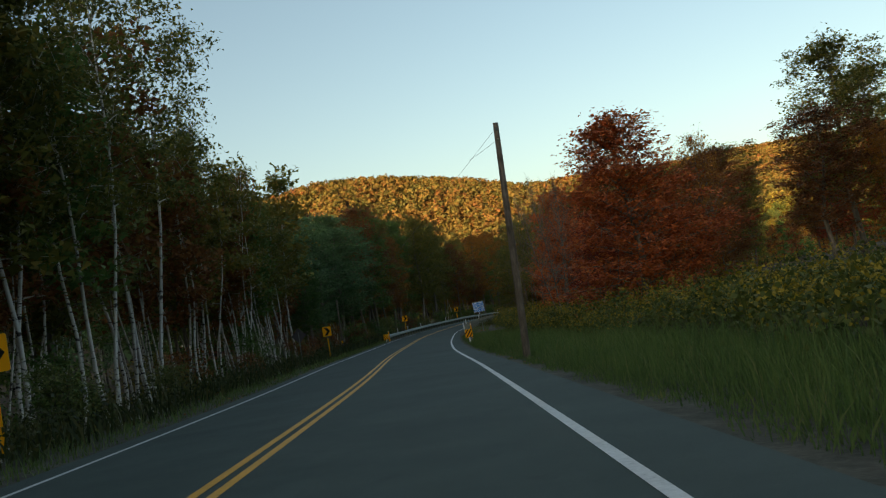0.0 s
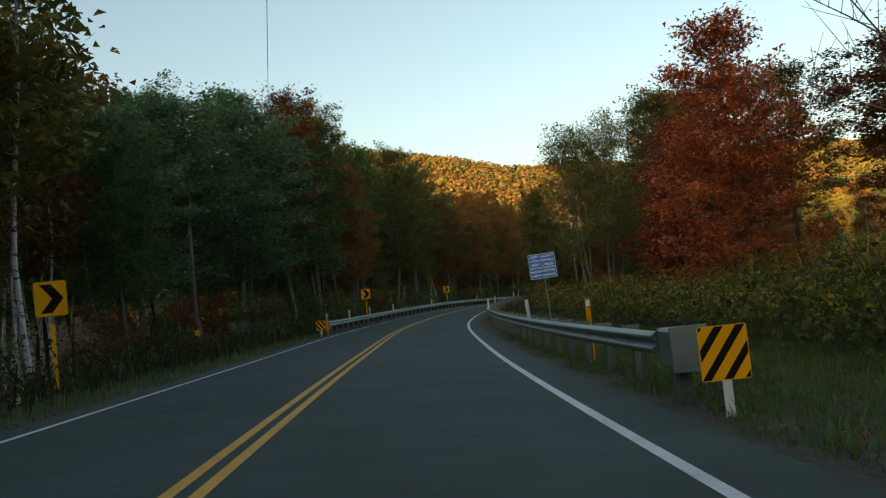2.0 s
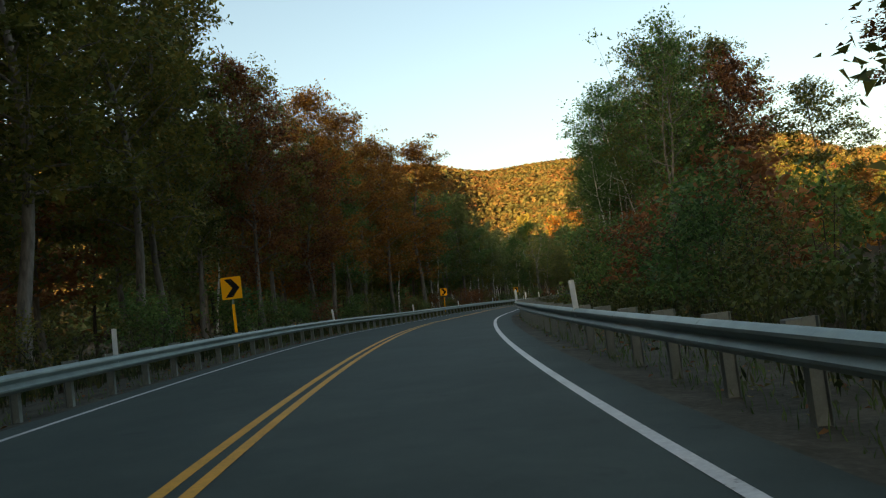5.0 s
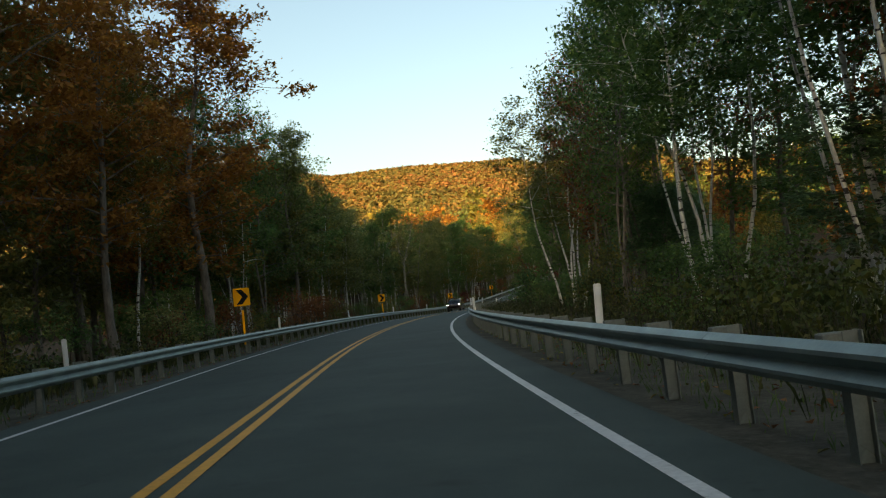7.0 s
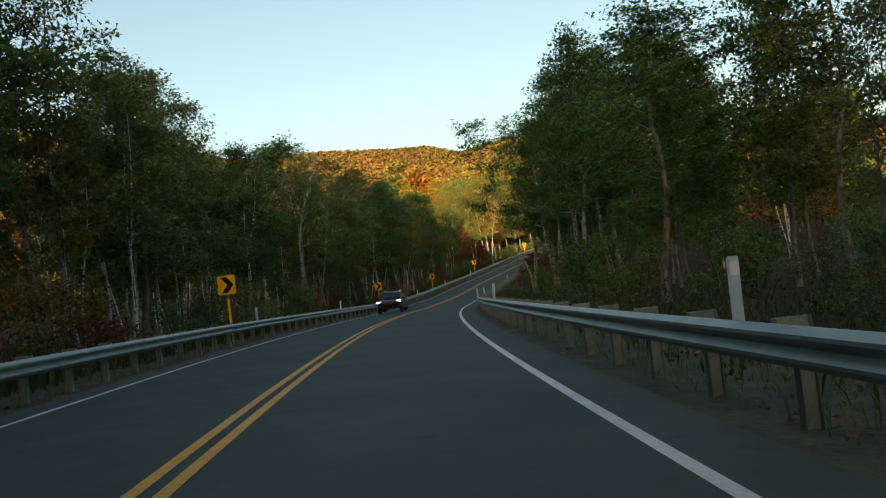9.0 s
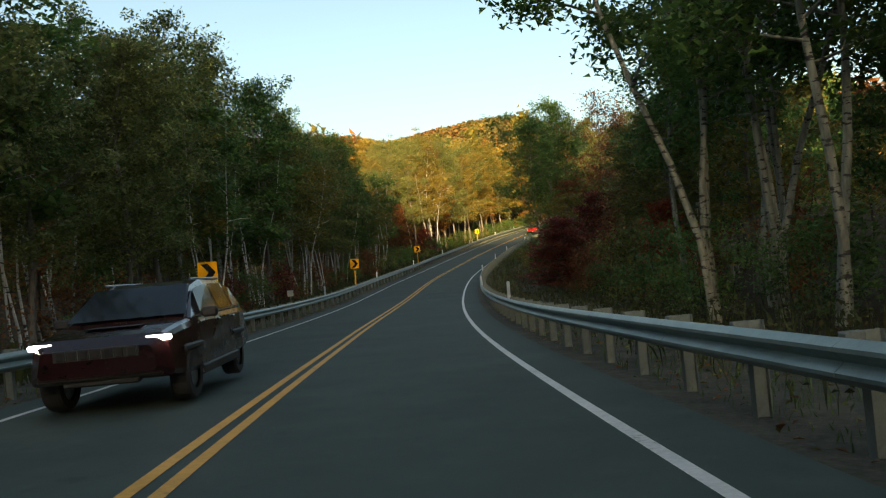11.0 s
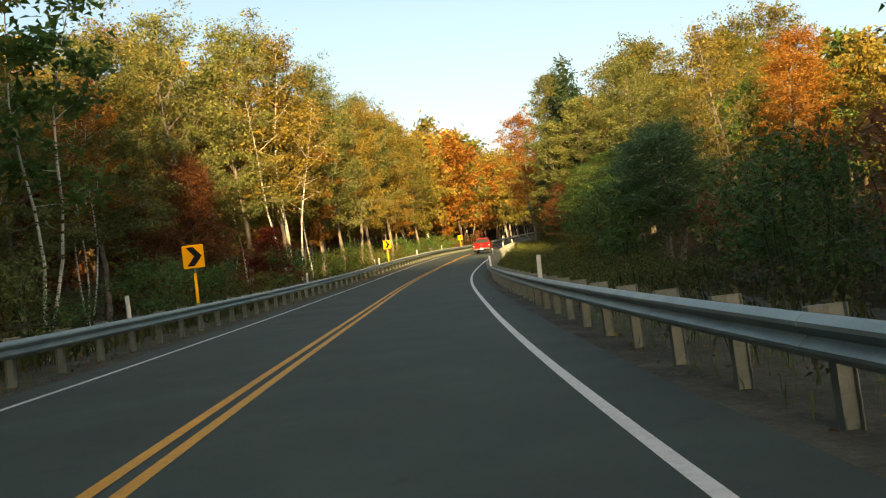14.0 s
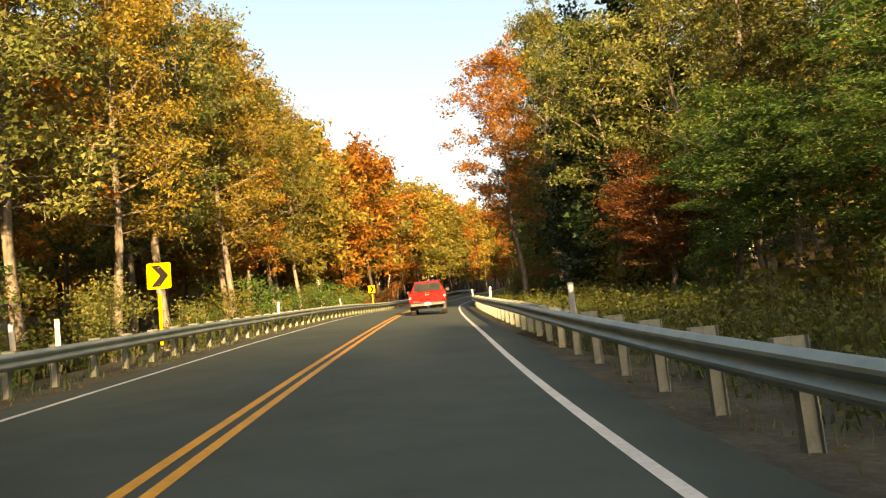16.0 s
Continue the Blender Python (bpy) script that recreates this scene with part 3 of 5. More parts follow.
def tree_model(kind, seed, H, R, base, stems, limbs, leaves, size, quads, trunk_r, barkmat, profile, lean=0.05, clump=0.55, twigs=3, rise=1.0):
    """A tree with its foot at the origin: trunk with limbs, and a crown of single leaves."""
    rng = np.random.default_rng(seed)
    V, F, tips = [], [], []
    BV, BF = ([], []) if not leaves else (V, F)
    prof = PROFILES[profile]
    for st in range(stems):
        away = rng.uniform(0, 2 * math.pi)
        spread = 0.0 if stems == 1 else rng.uniform(0.06, 0.16)
        foot = Vector((math.cos(away), math.sin(away), 0)) * (0.0 if stems == 1 else 0.25 + 0.1 * st)
        h = H * rng.uniform(0.85, 1.0) if st else H
        pts, rad = [], []
        bend = rng.normal(size=2) * lean
        ph = rng.uniform(0, 6.28)
        for i in range(9):
            u = i / 8
            x = foot.x + math.cos(away) * spread * h * u + bend[0] * h * u * u + 0.012 * h * math.sin(3 * u * math.pi + ph)
            y = foot.y + math.sin(away) * spread * h * u + bend[1] * h * u * u + 0.012 * h * math.cos(2.5 * u * math.pi + ph)
            pts.append(Vector((x, y, h * u - (0.4 if i == 0 else 0))))
            rad.append(trunk_r * (1 - 0.86 * u) * (1.35 if i == 0 else 1.0) / math.sqrt(stems))
        tube(V, F, pts, rad, 7 if quads else 5)
        nl = max(3, limbs // stems)
        for i in range(nl):
            u = (i + rng.uniform(0.1, 0.9)) / nl
            z = h * (base + (0.97 - base) * u)
            k = min(7, int(z / h * 8))
            w = z / h * 8 - k
            p0 = pts[k].lerp(pts[k + 1], w)
            p0.z = z
            az = i * 2.4 + rng.uniform(-0.5, 0.5)
            el = radians((8 + 55 * u) * rise + rng.uniform(-12, 14))
            ln = R * prof(u) * rng.uniform(0.68, 1.05)
            d = Vector((math.cos(az) * math.cos(el), math.sin(az) * math.cos(el), math.sin(el)))
            p1 = p0 + d * ln * 0.5 + Vector((0, 0, 0.03 * ln))
            p2 = p0 + d * ln + Vector((0, 0, rng.uniform(-0.12, 0.10) * ln))
            r0 = max(0.012, trunk_r * 0.33 * (1 - 0.7 * u))
            tube(BV, BF, [p0, p1, p2], [r0, r0 * 0.6, 0.006], 4 if quads else 3)
            tips += [(p0.lerp(p1, 0.7), 0.7 * ln), (p1.lerp(p2, 0.3), 0.9 * ln), (p1.lerp(p2, 0.65), 1.0 * ln), (p2, 1.0 * ln)]
            for _ in range(twigs):
                q0 = p0.lerp(p2, rng.uniform(0.35, 0.9))
                q1 = q0 + Vector(rng.normal(size=3)) * (0.28 if leaves else 0.14) * ln + Vector((0, 0, (0.10 if leaves else 0.32) * ln))
                tube(BV, BF, [q0, q1], [max(r0 * 0.35, 0.007), 0.005], 3)
                tips += [(q1, 1.0 * ln), (q0.lerp(q1, 0.6), 0.8 * ln)]
    top = tagged(new(kind), "", "tree")
    trunk = link_mesh("trunk", V, F, M[barkmat], top, smooth=True)
    if not leaves:
        link_mesh("branchwork", BV, BF, M[barkmat], top, smooth=True)
    if leaves:
        t = np.array([tuple(p) for p, _ in tips])
        wt = np.array([w for _, w in tips])
        # some boughs carry more leaves than others, which leaves gaps
        wt = wt * (0.10 + rng.uniform(0.0, 1.35, len(wt)) ** 1.6)
        pick = rng.choice(len(t), leaves, p=wt / wt.sum())
        c = t[pick] + rng.normal(size=(leaves, 3)) * np.array([1, 1, 0.55]) * clump
        c[:, 2] = np.maximum(c[:, 2], 0.15)
        verts, faces = leaf_arrays(c, size, rng, quads)
        crown = new("crown", array_mesh("crown", verts, faces, M["leaf_green"]))
        crown.parent = top
        crown.material_slots[0].link = "OBJECT"
        crown.material_slots[0].material = M["leaf_green"]
    return top


def model_set():
    P = {}
    for j in range(3):
        P["hardwood", 0, j] = tree_model("hardwood_tree", 10 + j, 15, 3.7, 0.27, 1, 40, 17500, 0.165, False, 0.17, "bark_grey", "oval", 0.03, 0.26, 4)
        P["hardwood", 3, j] = tree_model("hardwood_tree", 15 + j, 15, 3.6, 0.27, 1, 40, 25000, 0.135, False, 0.17, "bark_grey", "oval", 0.03, 0.27, 5)
        P["hardwood", 4, j] = tree_model("hardwood_tree", 25 + j, 15, 3.8, 0.24, 1, 36, 9000, 0.235, False, 0.17, "bark_grey", "oval", 0.03, 0.38, 2)
        P["hardwood", 1, j] = tree_model("hardwood_tree", 20 + j, 15, 3.8, 0.24, 1, 24, 3600, 0.40, False, 0.17, "bark_grey", "oval", 0.03, 0.48, 1)
        P["hardwood", 2, j] = tree_model("hardwood_tree", 30 + j, 15, 4.0, 0.10, 1, 14, 900, 0.90, False, 0.19, "bark_dark", "oval", 0.03, 0.9, 0)
        P["birch", 0, j] = tree_model("birch_tree", 40 + j, 16, 2.7, 0.42, 1 + j, 34, 9000, 0.17, False, 0.095 + 0.012 * j, "bark_white", "birch", 0.05, 0.32, 4)
        P["birch", 1, j] = tree_model("birch_tree", 50 + j, 16, 2.8, 0.38, 1 + j, 20, 2600, 0.36, False, 0.095 + 0.012 * j, "bark_white", "birch", 0.05, 0.45, 1)
        P["aspen", 0, j] = tree_model("aspen_tree", 45 + j, 16, 3.2, 0.36, 1 + j, 36, 12000, 0.19, False, 0.15 + 0.02 * j, "bark_aspen", "birch", 0.06, 0.33, 4)
        P["shrub", 0, j] = tree_model("shrub", 60 + j, 2.4, 1.3, 0.08, 4, 16, 2300, 0.115, False, 0.04, "bark_dark", "bush", 0.05, 0.28, 1)
        P["shrub", 1, j] = tree_model("shrub", 64 + j, 2.4, 1.3, 0.08, 3, 12, 1300, 0.165, False, 0.05, "bark_dark", "bush", 0.05, 0.30, 0)
    for j in range(2):
        P["maple", 0, j] = tree_model("maple_tree", 70 + j, 11.5, 3.75, 0.06, 1, 80, 26000, 0.165, False, 0.19, "bark_grey", "maple", 0.02, 0.27, 5, 0.75)
        P["conifer", 0, j] = tree_model("conifer_tree", 80 + j, 18, 3.6, 0.06, 1, 80, 16000, 0.27, False, 0.22, "bark_dark", "cone", 0.01, 0.34, 2, -0.15)
        P["thin", 0, j] = tree_model("hardwood_tree", 84 + j, 14, 3.4, 0.30, 2, 34, 6500, 0.17, False, 0.15, "bark_grey", "oval", 0.04, 0.32, 5)
        P["bare", 0, j] = tree_model("bare_tree", 88 + j, 13, 3.6, 0.22, 4, 110, 0, 0.3, True, 0.13, "bark_grey", "oval", 0.03, 0.5, 9, 1.45)
    P["dead", 0, 0] = tree_model("dead_tree", 95, 13, 2.4, 0.45, 3, 20, 0, 0.3, True, 0.17, "bark_aspen", "birch", 0.05, 0.5, 6, 1.5)
    return P


MODELS = model_set()
WORDS = {"leaf_green": "green", "leaf_blue": "bluish-green", "leaf_olive": "olive turning", "leaf_yellow": "yellow", "leaf_lime": "yellow-green", "leaf_orange": "orange",
         "leaf_scarlet": "bright scarlet", "leaf_red": "deep red", "leaf_maroon": "dark maroon", "leaf_brown": "russet", "needles": "dark green"}
PLANTED = []


def plant(kind, lod, s, lat, height, width=None, leaf="leaf_green", rng=None, sink=0.0):
    """Stands a tree beside the road."""
    r = rng or random
    models = [k for k in MODELS if k[0] == kind and k[1] == lod]
    src = MODELS[models[int(r.random() * len(models))]]
    p = at(s, lat)
    z = float(ground_z(p.x, p.y)[0])
    ref = {"hardwood": (15, 3.3), "birch": (16, 2.7), "maple": (11.5, 4.0), "aspen": (16, 3.1), "conifer": (18, 3.6), "thin": (14, 3.6), "bare": (13, 3.2), "dead": (13, 2.4), "shrub": (2.4, 1.5)}[kind]
    hz = UNIT * height / ref[0]
    wz = (UNIT * width / 2 / ref[1]) if width else hz * r.uniform(0.85, 1.15)
    m = Matrix.Translation((p.x, p.y, z - sink)) @ Matrix.Rotation(r.uniform(0, 6.28), 4, "Z") @ Matrix.Diagonal((wz, wz, hz, 1))
    ob = copy_thing(src, m)
    for c in ob.children:
        if c.name.startswith("crown"):
            c.material_slots[0].material = M[leaf]
    w = WORDS.get(leaf, "green")
    label, group = {
        "hardwood": (f"roadside forest tree with {w} autumn leaves", "forest trees"),
        "birch": (f"white-barked birch with thinning {w} leaves", "birches"),
        "aspen": (f"pale-trunked aspen with {w} leaves", "aspens"),
        "maple": (f"full-crowned maple with {w} autumn leaves", "maples"),
        "conifer": ("tall dark conifer among the hardwoods", "conifers"),
        "thin": (f"half-bare tree with sparse {w} leaves", "forest trees"),
        "bare": ("leafless grey tree with fine upright twigs", "bare trees"),
        "dead": ("dead pale-stemmed tree without leaves", "bare trees"),
        "shrub": (f"low {w} shrub at the forest edge", "shrubs")}[kind]
    tagged(ob, label, "shrub" if kind == "shrub" else "tree", group)
    PLANTED.append((p.x, p.y, lat))
    return ob


# Trees that stand out: metres along, metres to the right, height, crown width
def stands(kind, lod, leaf, rows):
    rng = random.Random(len(PLANTED) + 7)
    for s, lat, h, w in rows:
        plant(kind, lod, s, lat, h, w, leaf, rng)


# beside the meadow and the blue sign
stands("maple", 0, "leaf_scarlet", [(41, 11.2, 10.4, 10.6), (78, 12.6, 11.8, 8.6)])
stands("maple", 0, "leaf_red", [(52, 11.5, 6.9, 5.4), (91, 13.6, 10.0, 6.5)])
stands("maple", 0, "leaf_brown", [(60, 15.5, 7.5, 5.5), (66, 14.5, 6.2, 5.0), (48, 17, 8.5, 6.0)])
stands("thin", 0, "leaf_orange", [(43, 16.2, 9.2, 3.4)])
stands("hardwood", 0, "leaf_olive", [(52, 27.5, 14.5, 8.5), (60, 34, 14, 8), (66, 24, 11, 8), (80, 23, 12, 8), (86, 18, 11, 7), (97, 13.5, 12.5, 7), (102, 15, 13.5, 7), (107, 16.5, 14, 7.5)])
stands("hardwood", 0, "leaf_brown", [(46, 23, 9.5, 7), (72, 19, 9.5, 6.5), (84, 15, 10.5, 6), (54, 20, 9.5, 7), (61, 20, 9.5, 7), (64, 14.5, 8.5, 6), (69, 17, 9.5, 7), (69, 15.5, 8.0, 6.0)])
stands("bare", 0, "leaf_brown", [(56.9, 9.5, 10.2, 5.0)])
stands("maple", 0, "leaf_olive", [(115.5, 6.4, 9.6, 6.8)])
stands("thin", 0, "leaf_olive", [(99.5, 9.2, 11.5, 5.5), (102.5, 8.8, 12.5, 6.0), (105, 10.6, 13.4, 6.5), (107.5, 9.4, 13.0, 6.0), (109.5, 12.5, 13.0, 6.0), (114, 14.5, 12.0, 6.0)])
stands("hardwood", 0, "leaf_olive", [(119.5, 8.6, 6.0, 5.0), (96, 15.5, 9.0, 6.0), (103, 17.5, 7.5, 6.5), (109, 17, 7.0, 6.5), (92, 18, 8, 6.5)])
stands("hardwood", 0, "leaf_brown", [(99, 15, 6.0, 6.0), (106, 15.5, 5.0, 6.0), (112, 13, 5.0, 5.5), (117, 10.5, 5.0, 5.0)])
stands("hardwood", 0, "leaf_brown", [(121, 8.5, 6.0, 4.2), (127, 12, 7, 5)])
# birches along the near forest edge
stands("birch", 0, "leaf_olive", [(28, -10, 17, 5.5), (36, -11, 21, 6.5), (41, -11.5, 18, 5), (47, -12, 15, 5), (53, -11, 13.5, 4.5), (58, -10.5, 12, 4), (60, -10.8, 11.5, 4.5), (66, -11.5, 14, 4.5)])
stands("hardwood", 0, "leaf_olive", [(20, -13, 16, 8), (52, -14.5, 16, 7), (132, -10.5, 17.5, 8.5), (140, -10.8, 17.5, 8), (144.5, -12, 18, 7.5), (128, -14, 18, 8), (136, -14.5, 19, 8.5), (122, -15, 17.5, 8), (116, -14, 18, 8), (149, -12, 16.5, 6), (158, -11.5, 16, 6.5), (173, -14, 16.5, 8), (182, -13.8, 17.5, 8), (191, -14, 18, 8)])
stands("hardwood", 0, "leaf_orange", [(120, -11.5, 14.5, 6), (167, -10.5, 17, 7), (178, -10.8, 18, 8), (186, -10.6, 16.5, 7.5), (195.5, -10.2, 18, 10)])
stands("hardwood", 0, "leaf_blue", [(78, -11.5, 10.8, 7), (84, -11, 12.2, 8), (89.5, -10.6, 13.0, 8), (95, -11.5, 15.5, 10), (101, -12, 14.5, 7), (87, -16, 14, 8), (96, -16.5, 16.5, 8)])
stands("hardwood", 0, "leaf_brown", [(100, -10.6, 16.5, 7), (112, -10.8, 17, 7)])
stands("hardwood", 0, "leaf_olive", [(106.5, -11, 17.5, 7.5)])
stands("hardwood", 0, "leaf_green", [(104, -10, 15, 8), (110, -12, 16, 7), (124, -12, 17, 7), (219, -10.8, 12.5, 6), (272, -13.5, 16, 10)])
stands("hardwood", 0, "leaf_brown", [(152, -10.2, 14.5, 6)])
stands("hardwood", 0, "leaf_lime", [(238, -12, 12.5, 7.5), (270, -10.2, 9.5, 5), (276, -10, 10.5, 5.5), (316, -9.8, 11.5, 5.5)])
stands("thin", 0, "leaf_brown", [(68, -11.6, 12, 6)])
stands("thin", 0, "leaf_green", [(203, -10.3, 15.5, 7.5), (209, -10.8, 15.8, 6.5), (200, -13.5, 16, 8)])
stands("aspen", 0, "leaf_lime", [(232, -10.5, 11.8, 5.5), (245, -11, 14, 6), (284, -10.4, 14, 5.5), (292, -11.2, 15, 6), (309, -10.2, 12, 5), (321, -11.5, 13.5, 5.5), (333, -10.2, 9, 4.5)])
stands("dead", 0, "leaf_brown", [(262, -10.8, 13.4, 6)])
stands("hardwood", 0, "leaf_green", [(300, -15, 15.5, 8), (297.5, -10.2, 14.0, 6), (304.5, -12, 15.0, 7), (312.5, -11, 13.0, 6.5), (326, -11.2, 14.5, 6.5), (325, -15, 16.0, 7.5), (332, -11.4, 14.0, 5.5), (338, -14, 9.5, 6)])
stands("hardwood", 3, "leaf_yellow", [(356, -15.5, 14.5, 7.5)])
stands("hardwood", 3, "leaf_lime", [(384, -11.5, 18, 8), (364, -14.5, 17.5, 8)])
stands("hardwood", 3, "leaf_olive", [(376, -12, 18.5, 8)])
stands("hardwood", 3, "leaf_lime", [(388, -10.5, 16, 7.5), (400, -10.6, 17.5, 8)])
stands("hardwood", 3, "leaf_yellow", [(394, -10.2, 15.5, 7), (408, -10, 16.5, 7)])
stands("hardwood", 3, "leaf_lime", [(348, -15, 10.5, 6), (353, -14, 13, 7), (369.5, -12.5, 18, 7.5)])
stands("maple", 0, "leaf_maroon", [(366.5, -10.2, 4.4, 4.6)])
stands("maple", 0, "leaf_brown", [(358, -14.5, 8.0, 6), (362.5, -13.0, 9.0, 5.5), (352, -17, 8.5, 6.5), (366, -15.0, 9.5, 6)])
stands("birch", 0, "leaf_yellow", [(306, -10, 11, 4.5), (320, -12, 11, 4.5), (371, -10.2, 15, 6), (374, -11.2, 17, 6)])
stands("hardwood", 0, "leaf_orange", [(383, -12.5, 12, 6), (414, -10.5, 13, 6)])
stands("hardwood", 0, "leaf_olive", [(423, -11, 16.5, 8), (418, -13, 18, 8)])
# on the inside of the bend
stands("birch", 0, "leaf_green", [(164, 11, 15, 5.5), (168, 8.6, 15, 5.0), (171, 9.6, 14, 5), (178.5, 8.3, 12.5, 5.0), (186, 11.0, 14, 5)])
stands("birch", 0, "leaf_green", [(172, 10.2, 14, 6), (176, 11.8, 14, 6), (181, 10.2, 13.5, 5.5)])
stands("thin", 0, "leaf_brown", [(169, 9.7, 14, 6)])
stands("thin", 0, "leaf_green", [(150, 9.5, 13, 6), (189, 8.4, 15, 5.5), (193, 9.4, 15, 5), (197, 13, 14, 5), (211, 12.5, 11, 5)])
stands("thin", 0, "leaf_olive", [(201, 9.8, 13.5, 6.5), (211, 10.5, 12, 6)])
stands("thin", 0, "leaf_brown", [(197.5, 9.6, 13, 6.5)])
stands("birch", 0, "leaf_olive", [(204.5, 8.2, 13.0, 6.0), (207.5, 9.2, 12.5, 6.0)])
stands("hardwood", 0, "leaf_green", [(233, 9.4, 10.8, 7.5), (238, 11.5, 11.0, 7.0), (329, 9.4, 15.5, 6.5), (331.5, 10.2, 14, 5.5)])
stands("aspen", 0, "leaf_green", [(249, 9.0, 14.5, 6.0), (254, 8.2, 15, 5.5), (259, 9.6, 15.5, 6.0), (263, 7.9, 14.5, 6.0), (267, 8.4, 15.5, 6.5), (271, 9.8, 15, 6.0), (276, 8.8, 12.5, 5.0), (266, 6.7, 14.2, 6.0), (257, 11.5, 16, 6.5), (262, 12.5, 16, 7), (268, 13, 16, 7)])
stands("hardwood", 0, "leaf_olive", [(299, 14, 10.5, 6), (289, 11.5, 8.5, 6), (283, 10.5, 8.5, 6)])
stands("maple", 0, "leaf_red", [(281, 9.6, 3.9, 3.4)])
stands("maple", 0, "leaf_maroon", [(293.5, 6.9, 4.0, 5.6), (302, 10.2, 5.8, 6.0), (307.5, 8.6, 3.4, 4.6)])
stands("hardwood", 0, "leaf_olive", [(309.5, 9.8, 6.0, 5.5)])
stands("maple", 0, "leaf_brown", [(297, 11.5, 6.8, 5.5), (326, 14.0, 8.5, 5.0)])
stands("hardwood", 0, "leaf_olive", [(161.5, 12.5, 15, 5.5), (158.5, 10.5, 14, 5.0), (164, 16.5, 15, 6.5), (168.5, 13.5, 14.5, 5.5), (174, 15.5, 13, 5.5)])
stands("hardwood", 0, "leaf_blue", [(158.5, 10.2, 4.6, 4.6), (163, 9.6, 5.0, 5.0), (167, 11.2, 5.0, 5.0), (172, 10.6, 4.6, 5.0)])
stands("hardwood", 0, "leaf_green", [(318.6, 7.2, 12.7, 6.0)])
stands("thin", 0, "leaf_brown", [(314, 12.1, 14.0, 6.5), (308, 14.5, 11.0, 5.5)])
# The next two rows are extra trees, put here to shade the road beyond.
stands("thin", 0, "leaf_green", [(303, 13.5, 9.5, 6.0), (311, 16.0, 11.5, 5.5)])
stands("hardwood", 0, "leaf_green", [(296, 17.0, 9.5, 6.0), (305, 21.0, 10.5, 6.5)])
stands("hardwood", 0, "leaf_brown", [(322, 9.8, 7.5, 5.0)])
stands("aspen", 0, "leaf_green", [(323.5, 8.3, 14.5, 6.2)])
stands("hardwood", 0, "leaf_orange", [(416.0, 5.4, 15.0, 7.0)])
stands("conifer", 0, "needles", [(404, 10.4, 20.0, 8.5), (410, 9.2, 17.0, 7.0)])
stands("hardwood", 0, "leaf_olive", [(411.7, 18.5, 20.4, 10.0), (403, 15.0, 18.0, 9.0), (396, 17.5, 17.5, 9.0)])
stands("hardwood", 0, "leaf_lime", [(399, 11, 14, 7)])
stands("hardwood", 3, "leaf_lime", [(389, 14.5, 15, 8.0)])
stands("hardwood", 0, "leaf_olive", [(424, 8.5, 20, 8), (431, 9.8, 22, 8)])
stands("hardwood", 0, "leaf_olive", [(405, 31, 20, 9), (397, 26, 18, 8), (386, 22, 15, 8), (378, 20.5, 13.5, 6.5)])
stands("maple", 0, "leaf_red", [(415, 28, 17.3, 6)])
stands("hardwood", 0, "leaf_lime", [(376, 16.5, 10.0, 6), (402, 8.6, 12.5, 6.5)])
stands("hardwood", 0, "leaf_orange", [(383, 27, 14, 7), (371, 22, 10.5, 6)])
stands("hardwood", 0, "leaf_blue", [(350.5, 9.8, 5.4, 5.5), (356, 10.5, 6.2, 5.0), (363, 12.0, 6.4, 6.0)])
stands("hardwood", 0, "leaf_brown", [(394, 8.4, 4.6, 4.6)])
stands("thin", 0, "leaf_yellow", [(367, 17, 12.5, 6)])
stands("thin", 0, "leaf_brown", [(399, 9.6, 6.2, 5.0)])
stands("hardwood", 0, "leaf_green", [(389, 9.6, 5.6, 5.0), (404.5, 8.8, 6.4, 5.0), (383, 10.4, 5.0, 5.0), (377, 11.0, 5.2, 5.0)])
stands("hardwood", 0, "leaf_green", [(393.5, 10.5, 7.0, 6.0), (385, 12.5, 7.5, 6.0)])


BACK = {}      # far trees, gathered by leaf colour: vertices and faces


def add_back(kind, lod, s, lat, height, width, leaf, rng):
    """A tree of the background, joined with its like."""
    models = [k for k in MODELS if k[0] == kind and k[1] == lod]
    src = MODELS[models[int(rng.random() * len(models))]]
    p = at(s, lat)
    z = float(ground_z(p.x, p.y)[0])
    ref = {"hardwood": (15, 4.0), "birch": (16, 3.0), "shrub": (2.4, 1.5)}[kind]
    hz = UNIT * height / ref[0]
    wz = hz * rng.uniform(0.85, 1.15)
    m = np.array(Matrix.Translation((p.x, p.y, z)) @ Matrix.Rotation(rng.uniform(0, 6.28), 4, "Z") @ Matrix.Diagonal((wz, wz, hz, 1)))
    for c in src.children:
        me = c.data
        v = np.empty(len(me.vertices) * 3, np.float32)
        me.vertices.foreach_get("co", v)
        f = np.empty(len(me.loops), np.int32)
        me.loops.foreach_get("vertex_index", f)
        k = me.polygons[0].loop_total
        crown = c.name.startswith("crown")
        key = (leaf if crown else ("bark_white" if kind == "birch" else "bark_dark"), k)
        V, F, n = BACK.setdefault(key, ([], [], [0]))
        V.append(v.reshape(-1, 3) @ m[:3, :3].T + m[:3, 3])
        F.append(f.reshape(-1, k) + n[0])
        n[0] += len(me.vertices)


